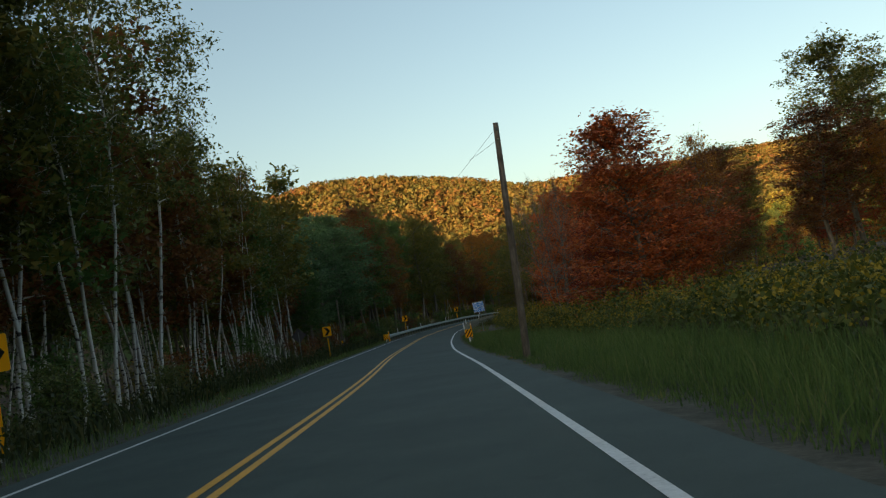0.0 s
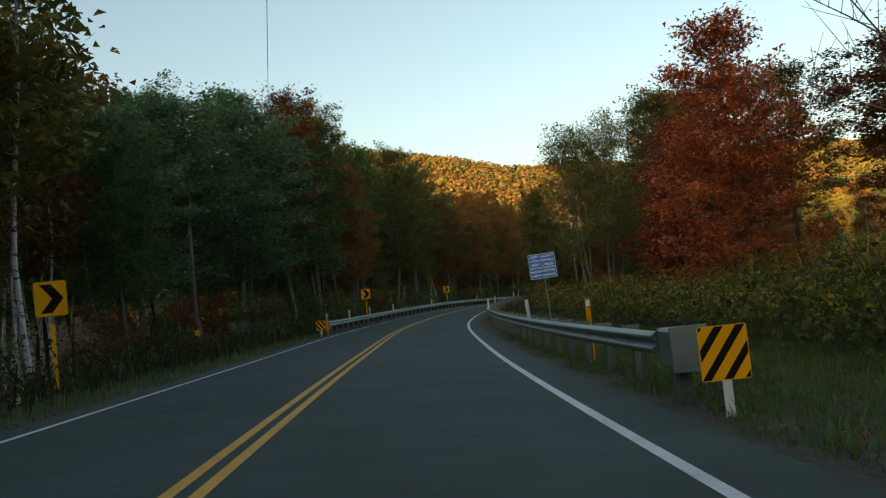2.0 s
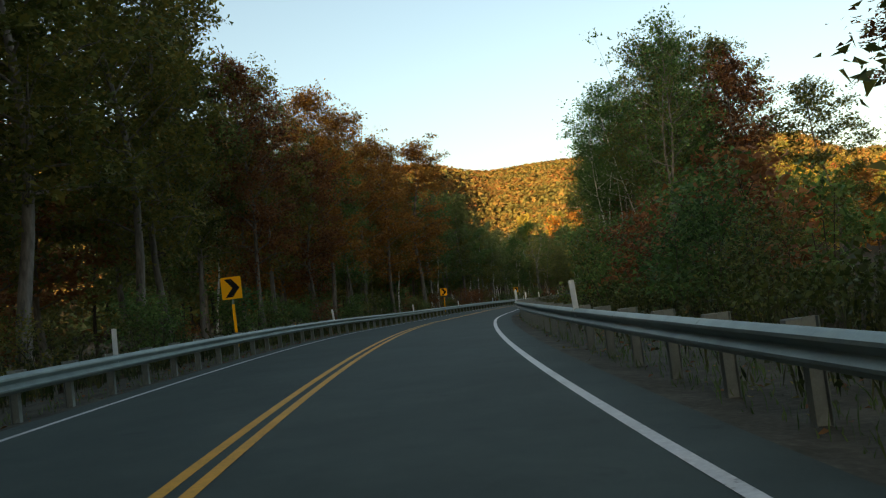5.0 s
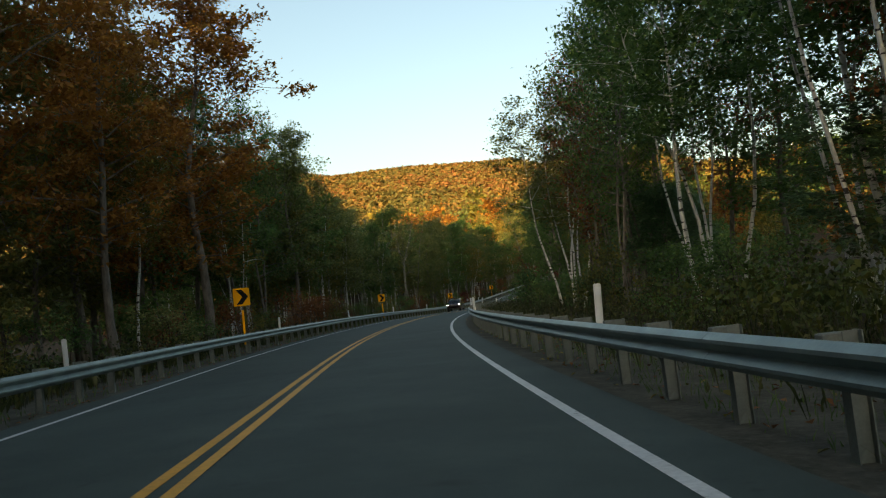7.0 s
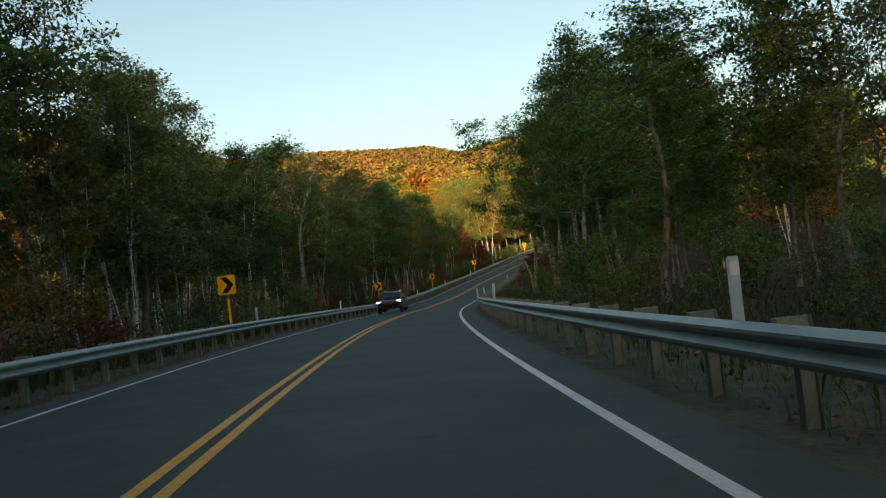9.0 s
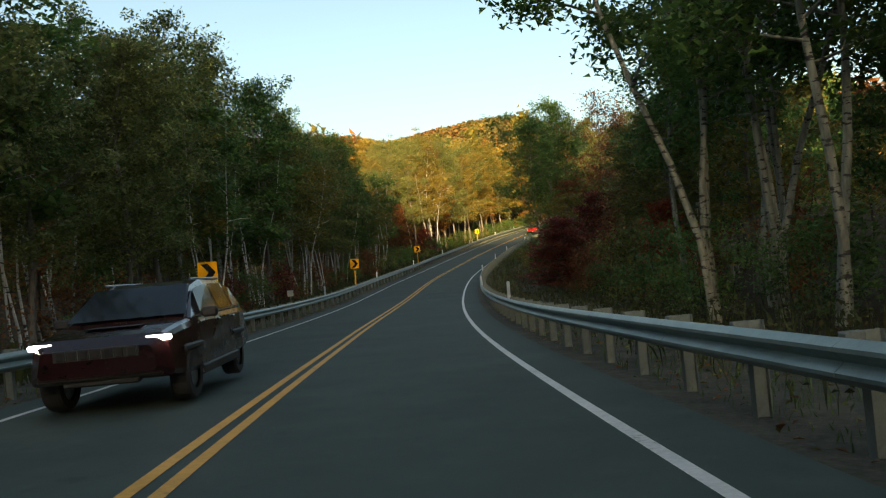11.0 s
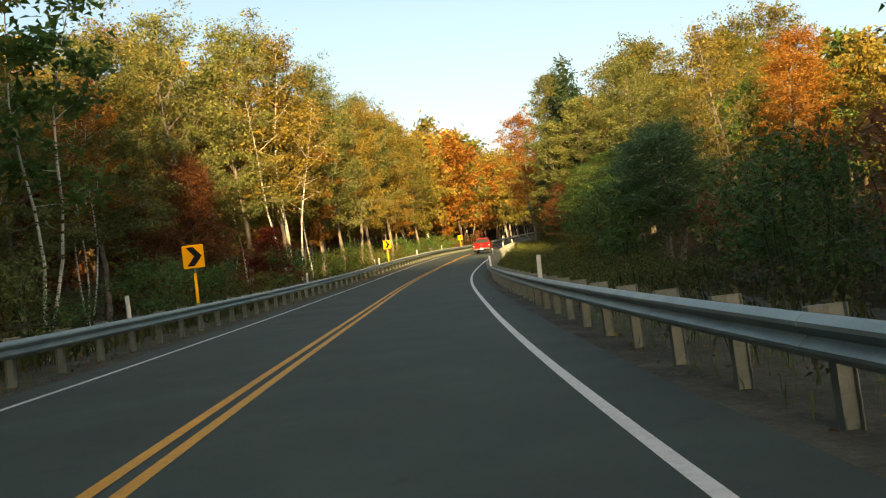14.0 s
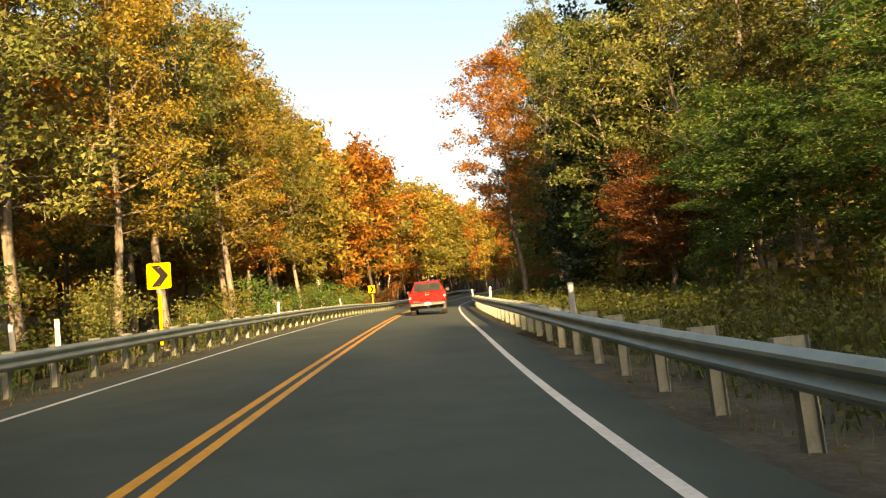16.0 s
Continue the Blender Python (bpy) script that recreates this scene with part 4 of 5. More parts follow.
def fill_forest():
    """The rest of the woods, row behind row on both sides."""
    rng = random.Random(11)

    def leaf_at(s, side):
        if side < 0:
            pool = (["leaf_olive"] * 3 + ["leaf_lime"] * 2 + ["leaf_green"] * 2 + ["leaf_brown"] if s < 71 else
                    ["leaf_green"] * 3 + ["leaf_blue"] * 5 + ["leaf_olive"] if s < 115 else
                    ["leaf_olive"] * 3 + ["leaf_brown"] * 3 + ["leaf_orange"] + ["leaf_lime"] * 2 + ["leaf_green"] * 2 if s < 200 else
                    ["leaf_green"] * 2 + ["leaf_lime"] * 6 + ["leaf_olive"] * 2 + ["leaf_brown"] if s < 335 else
                    ["leaf_yellow"] * 4 + ["leaf_orange"] * 4 + ["leaf_olive"] * 2 + ["leaf_lime"] * 2 + ["leaf_brown"] * 2 if s < 420 else
                    ["leaf_yellow"] * 3 + ["leaf_orange"] * 2 + ["leaf_olive"] * 3 + ["leaf_lime"])
        else:
            pool = (["leaf_brown"] * 3 + ["leaf_olive"] * 3 + ["leaf_red"] + ["leaf_orange"] if s < 110 else
                    ["leaf_olive"] * 4 + ["leaf_green"] * 4 + ["leaf_brown"] if s < 270 else
                    ["leaf_olive"] * 3 + ["leaf_green"] * 4 + ["leaf_orange"] + ["leaf_brown"] + ["leaf_yellow"])
        return rng.choice(pool)

    # side, from, to (metres to the right), spacing, detail, heights
    rows = [(-1, -12.5, -9.6, 4.6, 0, 11, 15), (-1, -20, -13, 4.0, 1, 13, 17), (-1, -34, -21, 4.4, 1, 14, 18), (-1, -62, -36, 7.0, 2, 15, 20),
            (1, 8.0, 11, 5.6, 0, 8, 12), (1, 12, 19, 4.8, 1, 9, 14), (1, 20, 34, 5.5, 1, 11, 15), (1, 36, 60, 6.5, 2, 12, 16)]
    for side, la, lb, gap, lod, h0, h1 in rows:
        s = -14.0 if lod < 2 else -30.0
        while s < 575:
            s += gap * rng.uniform(0.7, 1.3)
            lat = rng.uniform(min(la, lb), max(la, lb))
            tall = rng.uniform(h0, h1) * ((1.32 if side < 0 else 1.45) if s > 425 else 1.15 if s > 400 else 0.88 if side < 0 and 262 < s < 298 else 0.74 if side < 0 and 58 < s < 86 else 0.84 if side < 0 and 228 < s < 262 else 0.94 if side < 0 and 304 < s < 332 else 0.72 if side < 0 and 332 < s < 346 else 1.0)
            if side < 0 and 338 < s < 363 and lat > -13.5:
                continue
            if side < 0 and 340 < s < 386 and lod > 0:
                tall *= 0.84 if s < 360 else 1.12
            if side > 0:
                if s < 96 and lat < 17 or s < 40 and lat < 24:
                    continue
                if lat < 20 and (84 < s < 150 or 324 < s < 418):
                    continue
                if lat < 12 and 292 < s < 324:
                    continue
                if 286 < s < 330 and lat < 36:
                    tall *= 0.72
                if 262 < s < 400 and lat > 20 and rng.random() < 0.25:
                    continue
                if lat < 12 and 150 <= s < 338 and rng.random() < 0.3:
                    continue
                if 85 < s < 262 and (lat > 20 or s < 150 or rng.random() < 0.35):
                    # open ground behind the trees on the inside of the bend
                    if lat > 20 and rng.random() < 0.35:
                        tall *= 0.42
                    else:
                        continue
                if 268 < s < 298 and lat < 12:
                    tall *= 0.72
                elif 262 < s < 342:
                    tall *= 1.08
                if s < 96:
                    tall *= 0.8
                if 188 < s < 225:
                    tall *= 0.69
                if 342 < s < 400 and lat > 20:
                    tall *= 0.84
            p = at(s, lat)
            if any((p.x - x)**2 + (p.y - y)**2 < (3.2 if lod == 0 else 2.3)**2 for x, y, _ in PLANTED[-400:]):
                continue
            kind = "hardwood"
            q = rng.random()
            if lod < 2:
                if side < 0 and s < 70 and q < 0.8:
                    kind = "birch"
                elif side < 0 and 220 < s < 350 and q < 0.55:
                    kind = "aspen" if lod == 0 else "birch"
                elif q < 0.22:
                    kind = "birch"
                elif lod == 0 and q < (0.6 if side > 0 and s < 262 else 0.28):
                    kind = "thin"
            if side > 0 and s < 96 and lat < 36:
                plant("hardwood" if kind == "birch" else kind, 0, s, lat, tall * 0.8, None, leaf_at(s, side), rng)
            elif lod == 0 and s < 430:
                plant(kind, 3 if kind == "hardwood" and side < 0 and 350 < s < 405 else 0, s, lat, tall, None, leaf_at(s, side), rng)
            elif lod == 1 and (abs(lat) < 20 or side > 0 and lat < 27 and 330 < s) and s < 430:
                plant("hardwood" if kind == "thin" else kind, 4 if kind in ("hardwood", "thin") else 0, s, lat, tall, None, leaf_at(s, side), rng)
            else:
                add_back("hardwood" if kind in ("thin", "aspen") else kind, max(1, lod), s, lat, tall, None, leaf_at(s, side), rng)
    # slender pale stems close together before the rail begins
    s = -5.0
    while s < 84:
        s += rng.uniform(0.9, 2.2)
        add_back("birch", 1, s, rng.uniform(-17, -10.5), rng.uniform(10, 16), None, rng.choice(["leaf_olive", "leaf_olive", "leaf_green", "leaf_brown"]), rng)
    # slim pale trunks at the edge of the woods on the outside of the bend
    s = 198.0
    while s < 336:
        s += rng.uniform(2.2, 5.5)
        add_back("birch", 1, s, rng.uniform(-13, -9.4), rng.uniform(8.5, 11.5), None, rng.choice(["leaf_green", "leaf_lime", "leaf_olive"]), rng)
    # shrubs under the trees' edge
    for side, la, lb, gap in ((-1, -10.6, -8.4, 3.4), (1, 6.2, 9.0, 3.0), (-1, -17, -11, 4.0), (1, 9, 15, 4.0)):
        s = 8.0
        while s < 470:
            s += gap * rng.uniform(0.5, 1.5)
            lat = rng.uniform(la, lb)
            if side > 0 and (s < 92 or 336 < s < 418 and lat < 8.2):
                continue
            if side < 0 and s < 85 and lat > -9.4:
                continue
            if side > 0 and (s < 126 and lat < 12.5 or 150 < s < 262 and rng.random() < 0.45):
                continue
            leaf = rng.choice(["leaf_green", "leaf_green", "leaf_brown" if side < 0 or not 150 < s < 262 else "leaf_green", "leaf_olive", "leaf_maroon" if 285 < s < 306 else "leaf_green", "leaf_olive" if side > 0 else "leaf_lime"])
            h = rng.uniform(1.1, 2.6) * (1.35 if side > 0 and (84 < s < 150 or 338 < s < 418) else 1.0)
            if la in (-10.6, 6.2) and s < 430:
                plant("shrub", 0, s, lat, h, None, leaf, rng)
            else:
                add_back("shrub", 1, s, lat, h * 1.2, None, leaf, rng)


fill_forest()
# closing the gaps at the forest's edge
stands("thin", 0, "leaf_green", [(192, 10.5, 14, 7), (196.5, 12, 14, 7)])
stands("thin", 0, "leaf_brown", [(190, 13, 13.5, 6.5)])
stands("hardwood", 0, "leaf_blue", [(195, 11.5, 5.5, 5.5), (199.5, 13, 6.0, 6.0), (190.5, 11.0, 5.0, 5.0)])
stands("hardwood", 0, "leaf_green", [(205, -13.5, 16, 7.5)])
stands("hardwood", 0, "leaf_orange", [(198, -14, 17, 8)])
for (mat, k), (V, F, _) in BACK.items():
    woods = new("background_trunks" if mat.startswith("bark") else "background_woods",
                array_mesh("background_woods", np.concatenate(V), np.concatenate(F), M[mat]))
    tagged(woods, "slender trunks of the woods behind the road" if mat.startswith("bark") else f"dense {WORDS[mat]} foliage of the woods behind", "woods", kind="stuff")
for src in list(MODELS.values()):
    for o in (*src.children_recursive, src):
        bpy.data.objects.remove(o)

# ---------------------------------------------------------------- far woods and low growth
def hill_canopy(seed, n, bearings, radii, crowns, heights, k):
    """Crowns on the hills round the valley, as one mass."""
    rng = np.random.default_rng(seed)
    b = np.radians(rng.uniform(*bearings, n))
    r = np.sqrt(rng.uniform(radii[0]**2, radii[1]**2, n))
    x, y = HUB[0] + r * np.sin(b), HUB[1] + r * np.cos(b)
    s, lat, _ = nearest(x, y)
    keep = np.abs(lat) > 55
    x, y, r = x[keep], y[keep], r[keep]
    z = ground_z(x * UNIT, y * UNIT) / UNIT
    n = len(x)
    crown = rng.uniform(*crowns, n) * (0.75 + 0.5 * rng.random(n) ** 2)
    tall = rng.uniform(*heights, n)
    d = rng.normal(size=(n, k, 3))
    d[:, :, 2] = np.abs(d[:, :, 2]) * 1.2 - 0.35
    d /= np.linalg.norm(d, axis=2)[:, :, None]
    c = np.stack([x, y, z + tall * 0.55], 1)[:, None] + d * np.stack([crown, crown, tall * 0.5], 1)[:, None] * rng.uniform(0.75, 1.0, (n, k, 1))
    # leaf masses that face outwards
    c = c.reshape(-1, 3)
    nrm = d.reshape(-1, 3) + rng.normal(size=(n * k, 3)) * 0.35
    u = np.cross(nrm, rng.normal(size=(n * k, 3)))
    u /= np.linalg.norm(u, axis=1)[:, None]
    v = np.cross(nrm, u)
    v /= np.linalg.norm(v, axis=1)[:, None]
    L = np.repeat(crown, k)[:, None] * rng.uniform(0.40, 0.75, (n * k, 1))
    verts = np.stack([c - u * L * 0.6 - v * L * 0.4, c + u * L * 0.6 - v * L * 0.4, c + v * L * 0.7], 1).reshape(-1, 3)
    faces = np.arange(3 * n * k).reshape(-1, 3)
    ob = new("hillside_woods", array_mesh("hillside_woods", verts * UNIT, faces, M["hill_leaf"]))
    tagged(ob, "autumn woods in green, yellow and orange on the hills", "woods", kind="stuff")


def blades(name, s_range, lat_range, n, h0, h1, wid, mat, label, seed, stems=False, keep=None):
    """Upright blades or stems scattered over a strip beside the road."""
    rng = np.random.default_rng(seed)
    s = rng.uniform(*s_range, n)
    lat = lat_range[0] + (lat_range[1] - lat_range[0]) * rng.random(n)
    if keep is not None:
        m = keep(s, lat, rng)
        s, lat = s[m], lat[m]
        n = len(s)
    px = [np.interp(s, LINE_S, LINE[:, a]) for a in range(3)]
    tx, ty = np.interp(s, LINE_S, TAN[:, 0]), np.interp(s, LINE_S, TAN[:, 1])
    x, y = px[0] + lat * ty, px[1] - lat * tx
    z = np.maximum(ground_z(x * UNIT, y * UNIT) / UNIT, px[2] + bank(s) * np.clip(lat, -6, 4) - 0.12 * (np.abs(lat + 1.3) < 9))
    h = rng.uniform(h0, h1, n) * (0.6 + 0.8 * rng.random(n) ** 2)
    a = rng.uniform(0, 6.28, n)
    w = wid * rng.uniform(0.6, 1.4, n)
    lean = rng.normal(size=(n, 2)) * 0.25 * h[:, None]
    foot = np.stack([x, y, z], 1) * UNIT
    h, w, lean = h * UNIT, w * UNIT, lean * UNIT
    side = np.stack([np.cos(a) * w, np.sin(a) * w, 0 * w], 1)
    tip = foot + np.stack([lean[:, 0], lean[:, 1], h], 1)
    mid = foot + np.stack([lean[:, 0] * 0.35, lean[:, 1] * 0.35, h * 0.55], 1)
    if stems:
        verts = np.stack([foot - side * 0.3, mid - side, tip, mid + side], 1).reshape(-1, 3)
    else:
        verts = np.stack([foot - side, mid - side * 0.7, tip, mid + side * 0.7], 1).reshape(-1, 3)
    faces = np.arange(4 * n).reshape(-1, 4)
    ob = new(name, array_mesh(name, verts, faces, M[mat]))
    tagged(ob, label, "grass" if mat == "grass" else "weeds", kind="stuff")
    return foot, tip


def tufts(name, centres, size, per, spread, mat, label, seed, cat="weeds"):
    rng = np.random.default_rng(seed)
    c = np.repeat(centres, per, 0) + rng.normal(size=(len(centres) * per, 3)) * np.array(spread)
    v, f = leaf_arrays(c, size * UNIT, rng, True, 0.2)
    ob = new(name, array_mesh(name, v, f, M[mat]))
    tagged(ob, label, cat, kind="stuff")


hill_canopy(5, 21000, (-32, 72), (215, 640), (1.9, 3.4), (7, 11), 26)
hill_canopy(6, 12000, (12, 38), (560, 1030), (2.8, 4.6), (9, 13), 20)
# mown strip and tall meadow on the inside before the rail begins
blades("tall_roadside_grass", (-8, 50), (2.75, 6.4), 42000, 0.22, 0.62, 0.011, "grass", "tall seeding grass before the meadow", 41,
       keep=lambda s, lat, r: lat > 2.85 + 0.2 * np.sin(s * 0.9) + r.exponential(0.35, len(s)))
blades("roadside_grass", (-8, 72), (2.25, 6.6), 130000, 0.07, 0.19, 0.012, "grass", "short green grass on the roadside", 1,
       keep=lambda s, lat, r: lat > np.interp(s, [0, 12, 30, 52, 70], [2.7, 2.65, 2.5, 2.45, 2.4]) + 0.15 * np.sin(s * 1.7) + r.exponential(0.12, len(s)))
foot, tip = blades("meadow_stems", (-8, 175), (5.4, 17), 15000, 0.75, 1.35, 0.010, "meadow", "tall leafy goldenrod stems in the meadow", 2, True,
                   lambda s, lat, r: (lat > 5.5 + 0.7 * np.sin(s * 0.4)) & ((s < 126) & (lat < 13.5) | (s < 92) | (lat < 9)))
mid = foot + (tip - foot) * np.random.default_rng(14).uniform(0.35, 1.0, (len(tip), 1))
tufts("meadow_leaves", mid, 0.13, 12, (0.17, 0.17, 0.17), "meadow", "leaves of the goldenrod meadow", 3)
tufts("goldenrod_flowers", tip[(tip[:, 1] < 125)], 0.085, 7, (0.10, 0.10, 0.06), "goldenrod", "yellow goldenrod flower heads", 4)
# weeds under the trees and behind the rails
foot, tip = blades("verge_weeds", (-8, 470), (-9.8, -6.4), 22000, 0.25, 0.85, 0.035, "weed", "dark weeds along the forest edge", 5, True,
                   lambda s, lat, r: ((s < 88) | (lat < -6.9)) & ((s < 365) | (lat < -8.3) | (r.random(len(s)) < 0.3)))
tufts("verge_weed_leaves", tip[::2], 0.11, 5, (0.14, 0.14, 0.18), "weed", "leafy weeds along the forest edge", 6)
foot, tip = blades("inside_weeds", (92, 470), (3.1, 8.2), 18000, 0.15, 0.7, 0.018, "weed", "weeds and grass behind the guardrail", 7, True)
tufts("inside_weed_leaves", tip[::2], 0.075, 7, (0.12, 0.12, 0.16), "weed", "leafy weeds behind the guardrail", 8)
blades("rail_grass", (52, 470), (2.55, 4.8), 42000, 0.05, 0.26, 0.010, "grass", "sparse grass under the guardrail", 9)
foot, tip = blades("verge_goldenrod", (338, 420), (3.3, 8.2), 7000, 0.3, 0.75, 0.010, "meadow", "low goldenrod and grass behind the guardrail", 21, True)
tufts("verge_goldenrod_leaves", foot + (tip - foot) * np.random.default_rng(15).uniform(0.3, 1.0, (len(tip), 1)), 0.085, 8, (0.12, 0.12, 0.10), "meadow", "leaves of the low goldenrod", 22)
blades("far_rail_grass", (86, 470), (-6.6, -5.6), 9000, 0.06, 0.25, 0.012, "grass", "sparse grass under the far guardrail", 10)
blades("left_verge_grass", (-8, 88), (-7.2, -5.4), 9000, 0.08, 0.35, 0.015, "grass", "grass beside the road edge", 12)


def fallen_leaves(s_range, lat_range, n, mat, label, seed):
    """Leaves that lie on the ground beside the road, thicker in drifts."""
    rng = np.random.default_rng(seed)
    s = rng.uniform(*s_range, n)
    lat = lat_range[0] + (lat_range[1] - lat_range[0]) * rng.random(n) ** 0.7
    drift = rng.random(n) < 0.35 + 0.65 * (np.sin(s * 0.9) * np.sin(s * 0.37 + lat) > 0)
    s, lat = s[drift], lat[drift]
    px = [np.interp(s, LINE_S, LINE[:, a]) for a in range(3)]
    tx, ty = np.interp(s, LINE_S, TAN[:, 0]), np.interp(s, LINE_S, TAN[:, 1])
    x, y = px[0] + lat * ty, px[1] - lat * tx
    z = np.maximum(ground_z(x * UNIT, y * UNIT) / UNIT, px[2] + bank(s) * np.clip(lat, -6, 4) - 0.04) + 0.025
    v, f = leaf_arrays(np.stack([x, y, z], 1) * UNIT, 0.09, rng, True, 2.5)
    ob = new("fallen_leaves", array_mesh("fallen_leaves", v, f, M[mat]))
    tagged(ob, label, "leaves", kind="stuff")


fallen_leaves((20, 430), (2.4, 4.8), 9000, "leaf_brown", "russet fallen leaves along the road edge", 31)
fallen_leaves((20, 430), (2.2, 4.8), 4000, "leaf_yellow", "yellow fallen leaves along the road edge", 32)
fallen_leaves((20, 430), (-7.6, -5.5), 6000, "leaf_brown", "russet fallen leaves under the far guardrail", 33)

# ---------------------------------------------------------------- rail ends, boards, marker posts
def object_marker(s, lat, mirror=1):
    """A striped hazard board at the end of a guardrail, on a short post."""
    top = tagged(new("hazard_marker"), "yellow and black striped board at the guardrail's end", "road sign", "hazard markers")
    w, h, z0 = 0.46, 0.50, 0.32
    bm = bmesh.new()
    slab(bm, w, h, 0.006, z0, 0, 0.02)
    part("board", bm, M["sign_yellow"], top)
    for i in range(-2, 4):
        x0 = -w / 2 + i * 0.20
        pts = [(x0, z0 + 0.01), (x0 + 0.085, z0 + 0.01), (x0 + 0.085 + 0.36, z0 + h - 0.01), (x0 + 0.36, z0 + h - 0.01)]
        clip = []
        # cut the stripe at the board's sides
        for (xa, za), (xb, zb) in zip(pts, pts[1:] + pts[:1]):
            lim = w / 2 - 0.01
            seg = [(xa, za)]
            for bound in (-lim, lim):
                if (xa - bound) * (xb - bound) < 0:
                    u = (bound - xa) / (xb - xa)
                    seg.append((bound, za + u * (zb - za)))
            seg.append((xb, zb))
            seg = [seg[0]] + sorted(seg[1:-1], key=lambda q: (q[0] - xa)**2 + (q[1] - za)**2) + [seg[-1]]
            for q in seg:
                if -lim - 1e-6 <= q[0] <= lim + 1e-6 and (not clip or (abs(q[0] - clip[-1][0]) + abs(q[1] - clip[-1][1])) > 1e-5):
                    clip.append(q)
        if len(clip) > 1 and abs(clip[0][0] - clip[-1][0]) + abs(clip[0][1] - clip[-1][1]) < 1e-5:
            clip.pop()
        if len(clip) >= 3:
            bm = bmesh.new()
            outline(bm, [(mirror * x, z) for x, z in clip], -0.003)
            bmesh.ops.recalc_face_normals(bm, faces=bm.faces[:])
            part("stripe", bm, M["sign_black"], top, "black diagonal stripe")
    bm = bmesh.new()
    box_bm(bm, 0.09, 0.012, 0.95, (0, 0.016, 0.22), 0.004)
    part("post", bm, M["white_plastic"], top, "white flexible post")
    stand(top, s, lat, 0, -0.04)
    return top


def rail_end(s, lat, towards):
    """The boxy steel head that closes a guardrail."""
    top = tagged(new("guardrail_end"), "blunt grey steel head closing the guardrail", "guardrail", "guardrail ends")
    bm = bmesh.new()
    box_bm(bm, 0.34, 0.55, 0.42, (0, 0, 0.52), 0.03)
    part("head", bm, M["steel"], top)
    bm = bmesh.new()
    box_bm(bm, 0.40, 0.02, 0.48, (0, -0.285, 0.52), 0.008)
    part("face_plate", bm, M["steel"], top)
    bm = bmesh.new()
    box_bm(bm, 0.14, 0.18, 0.95, (-0.02 * towards, 0.1, 0.16), 0.01)
    part("post", bm, M["block"], top, "weathered timber post")
    stand(top, s, lat - 0.02 * towards, 0, 0.0)
    return top


rail_end(53.2, lat_right(53.6), -1)
rail_end(86.6, lat_left(86.6), 1)
object_marker(51.9, lat_right(52.4), 1)
object_marker(85.6, lat_left(85.6) - 0.12, -1)
end_post = delineator(True)
stand(end_post, 86.1, lat_left(86.1) + 0.12, 0, -0.05)
stand(delineator(True), 59.8, 3.1, 0, -0.05, 0)

white = delineator()
MARKERS = ([(s, 1) for s in (65.5, 85.1, 104.3, 124.4, 145.0, 165.2, 186.3, 207.4, 228.5, 249.5, 271.1, 291.6, 313.2, 335.4, 355.3, 378.6, 398.5, 421.0)]
           + [(s, -1) for s in (93.5, 100.1, 109.2, 125.5, 147.8, 170.1, 191.1, 211.3, 231.6, 251.8, 271.7, 291.9, 313.6, 335.0, 356.9, 379.1, 380.6, 400.9, 421.0)])
for i, (s, side) in enumerate(MARKERS):
    ob = white if i == 0 else copy_thing(white, Matrix())
    stand(ob, s, lat_right(s) + 0.035 if side > 0 else lat_left(s) - 0.035, 0, 0.0, ((i * 37) % 11 - 5) * 0.7)


def blue_sign():
    """Two blue boards, one above the other, on one steel post."""
    top = tagged(new("roadside_sign"), "blue adopt-a-highway sign with white lettering on a steel post", "road sign")
    def board(name, z0, h, lines):
        bm = bmesh.new()
        slab(bm, 0.93, h, 0.006, z0, 0, 0.03)
        b = part(name, bm, M["sign_white"], top, "blue sign board with a white border")
        bm = bmesh.new()
        slab(bm, 0.90, h - 0.03, 0.002, z0 + 0.015, -0.002, 0.025)
        part("field", bm, M["sign_blue"], b)
        bm = bmesh.new()
        slab(bm, 0.93, h, 0.003, z0, 0.007, 0.03)
        part("board_back", bm, M["sign_back"], b, "bare metal back")
        for text, z in lines:
            cu = bpy.data.curves.new("lettering", "FONT")
            cu.body, cu.size, cu.align_x, cu.align_y, cu.extrude, cu.offset = text, 0.125, "CENTER", "CENTER", 0.001, 0.003
            tmp = new("lettering", cu)
            me = bpy.data.meshes.new_from_object(tmp.evaluated_get(bpy.context.evaluated_depsgraph_get()))
            bpy.data.objects.remove(tmp)
            me.materials.clear()
            me.materials.append(M["sign_white"])
            ob = new("lettering", me)
            ob.parent = b
            ob.matrix_basis = Matrix.Translation((0, -0.005, z)) @ Matrix.Rotation(radians(90), 4, "X")
            wide = max(v.co.x for v in me.vertices) - min(v.co.x for v in me.vertices)
            if wide > 0.84:
                ob.scale = (0.84 / wide, 1, 1)
    board("upper_board", 2.20, 0.47, [("ADOPT A HIGHWAY", 2.575), ("LITTER CONTROL", 2.435), ("NEXT 2 MILES", 2.295)])
    board("lower_board", 1.82, 0.36, [("McKEAN POTTER", 2.065), ("LABOR COUNCIL", 1.925)])
    bm = bmesh.new()
    box_bm(bm, 0.06, 0.04, 3.2, (0.02, 0.035, 1.05), 0.008)
    part("post", bm, M["post_steel"], top)
    stand(top, 73.4, 4.27, 2, -0.05, -2.5)


blue_sign()


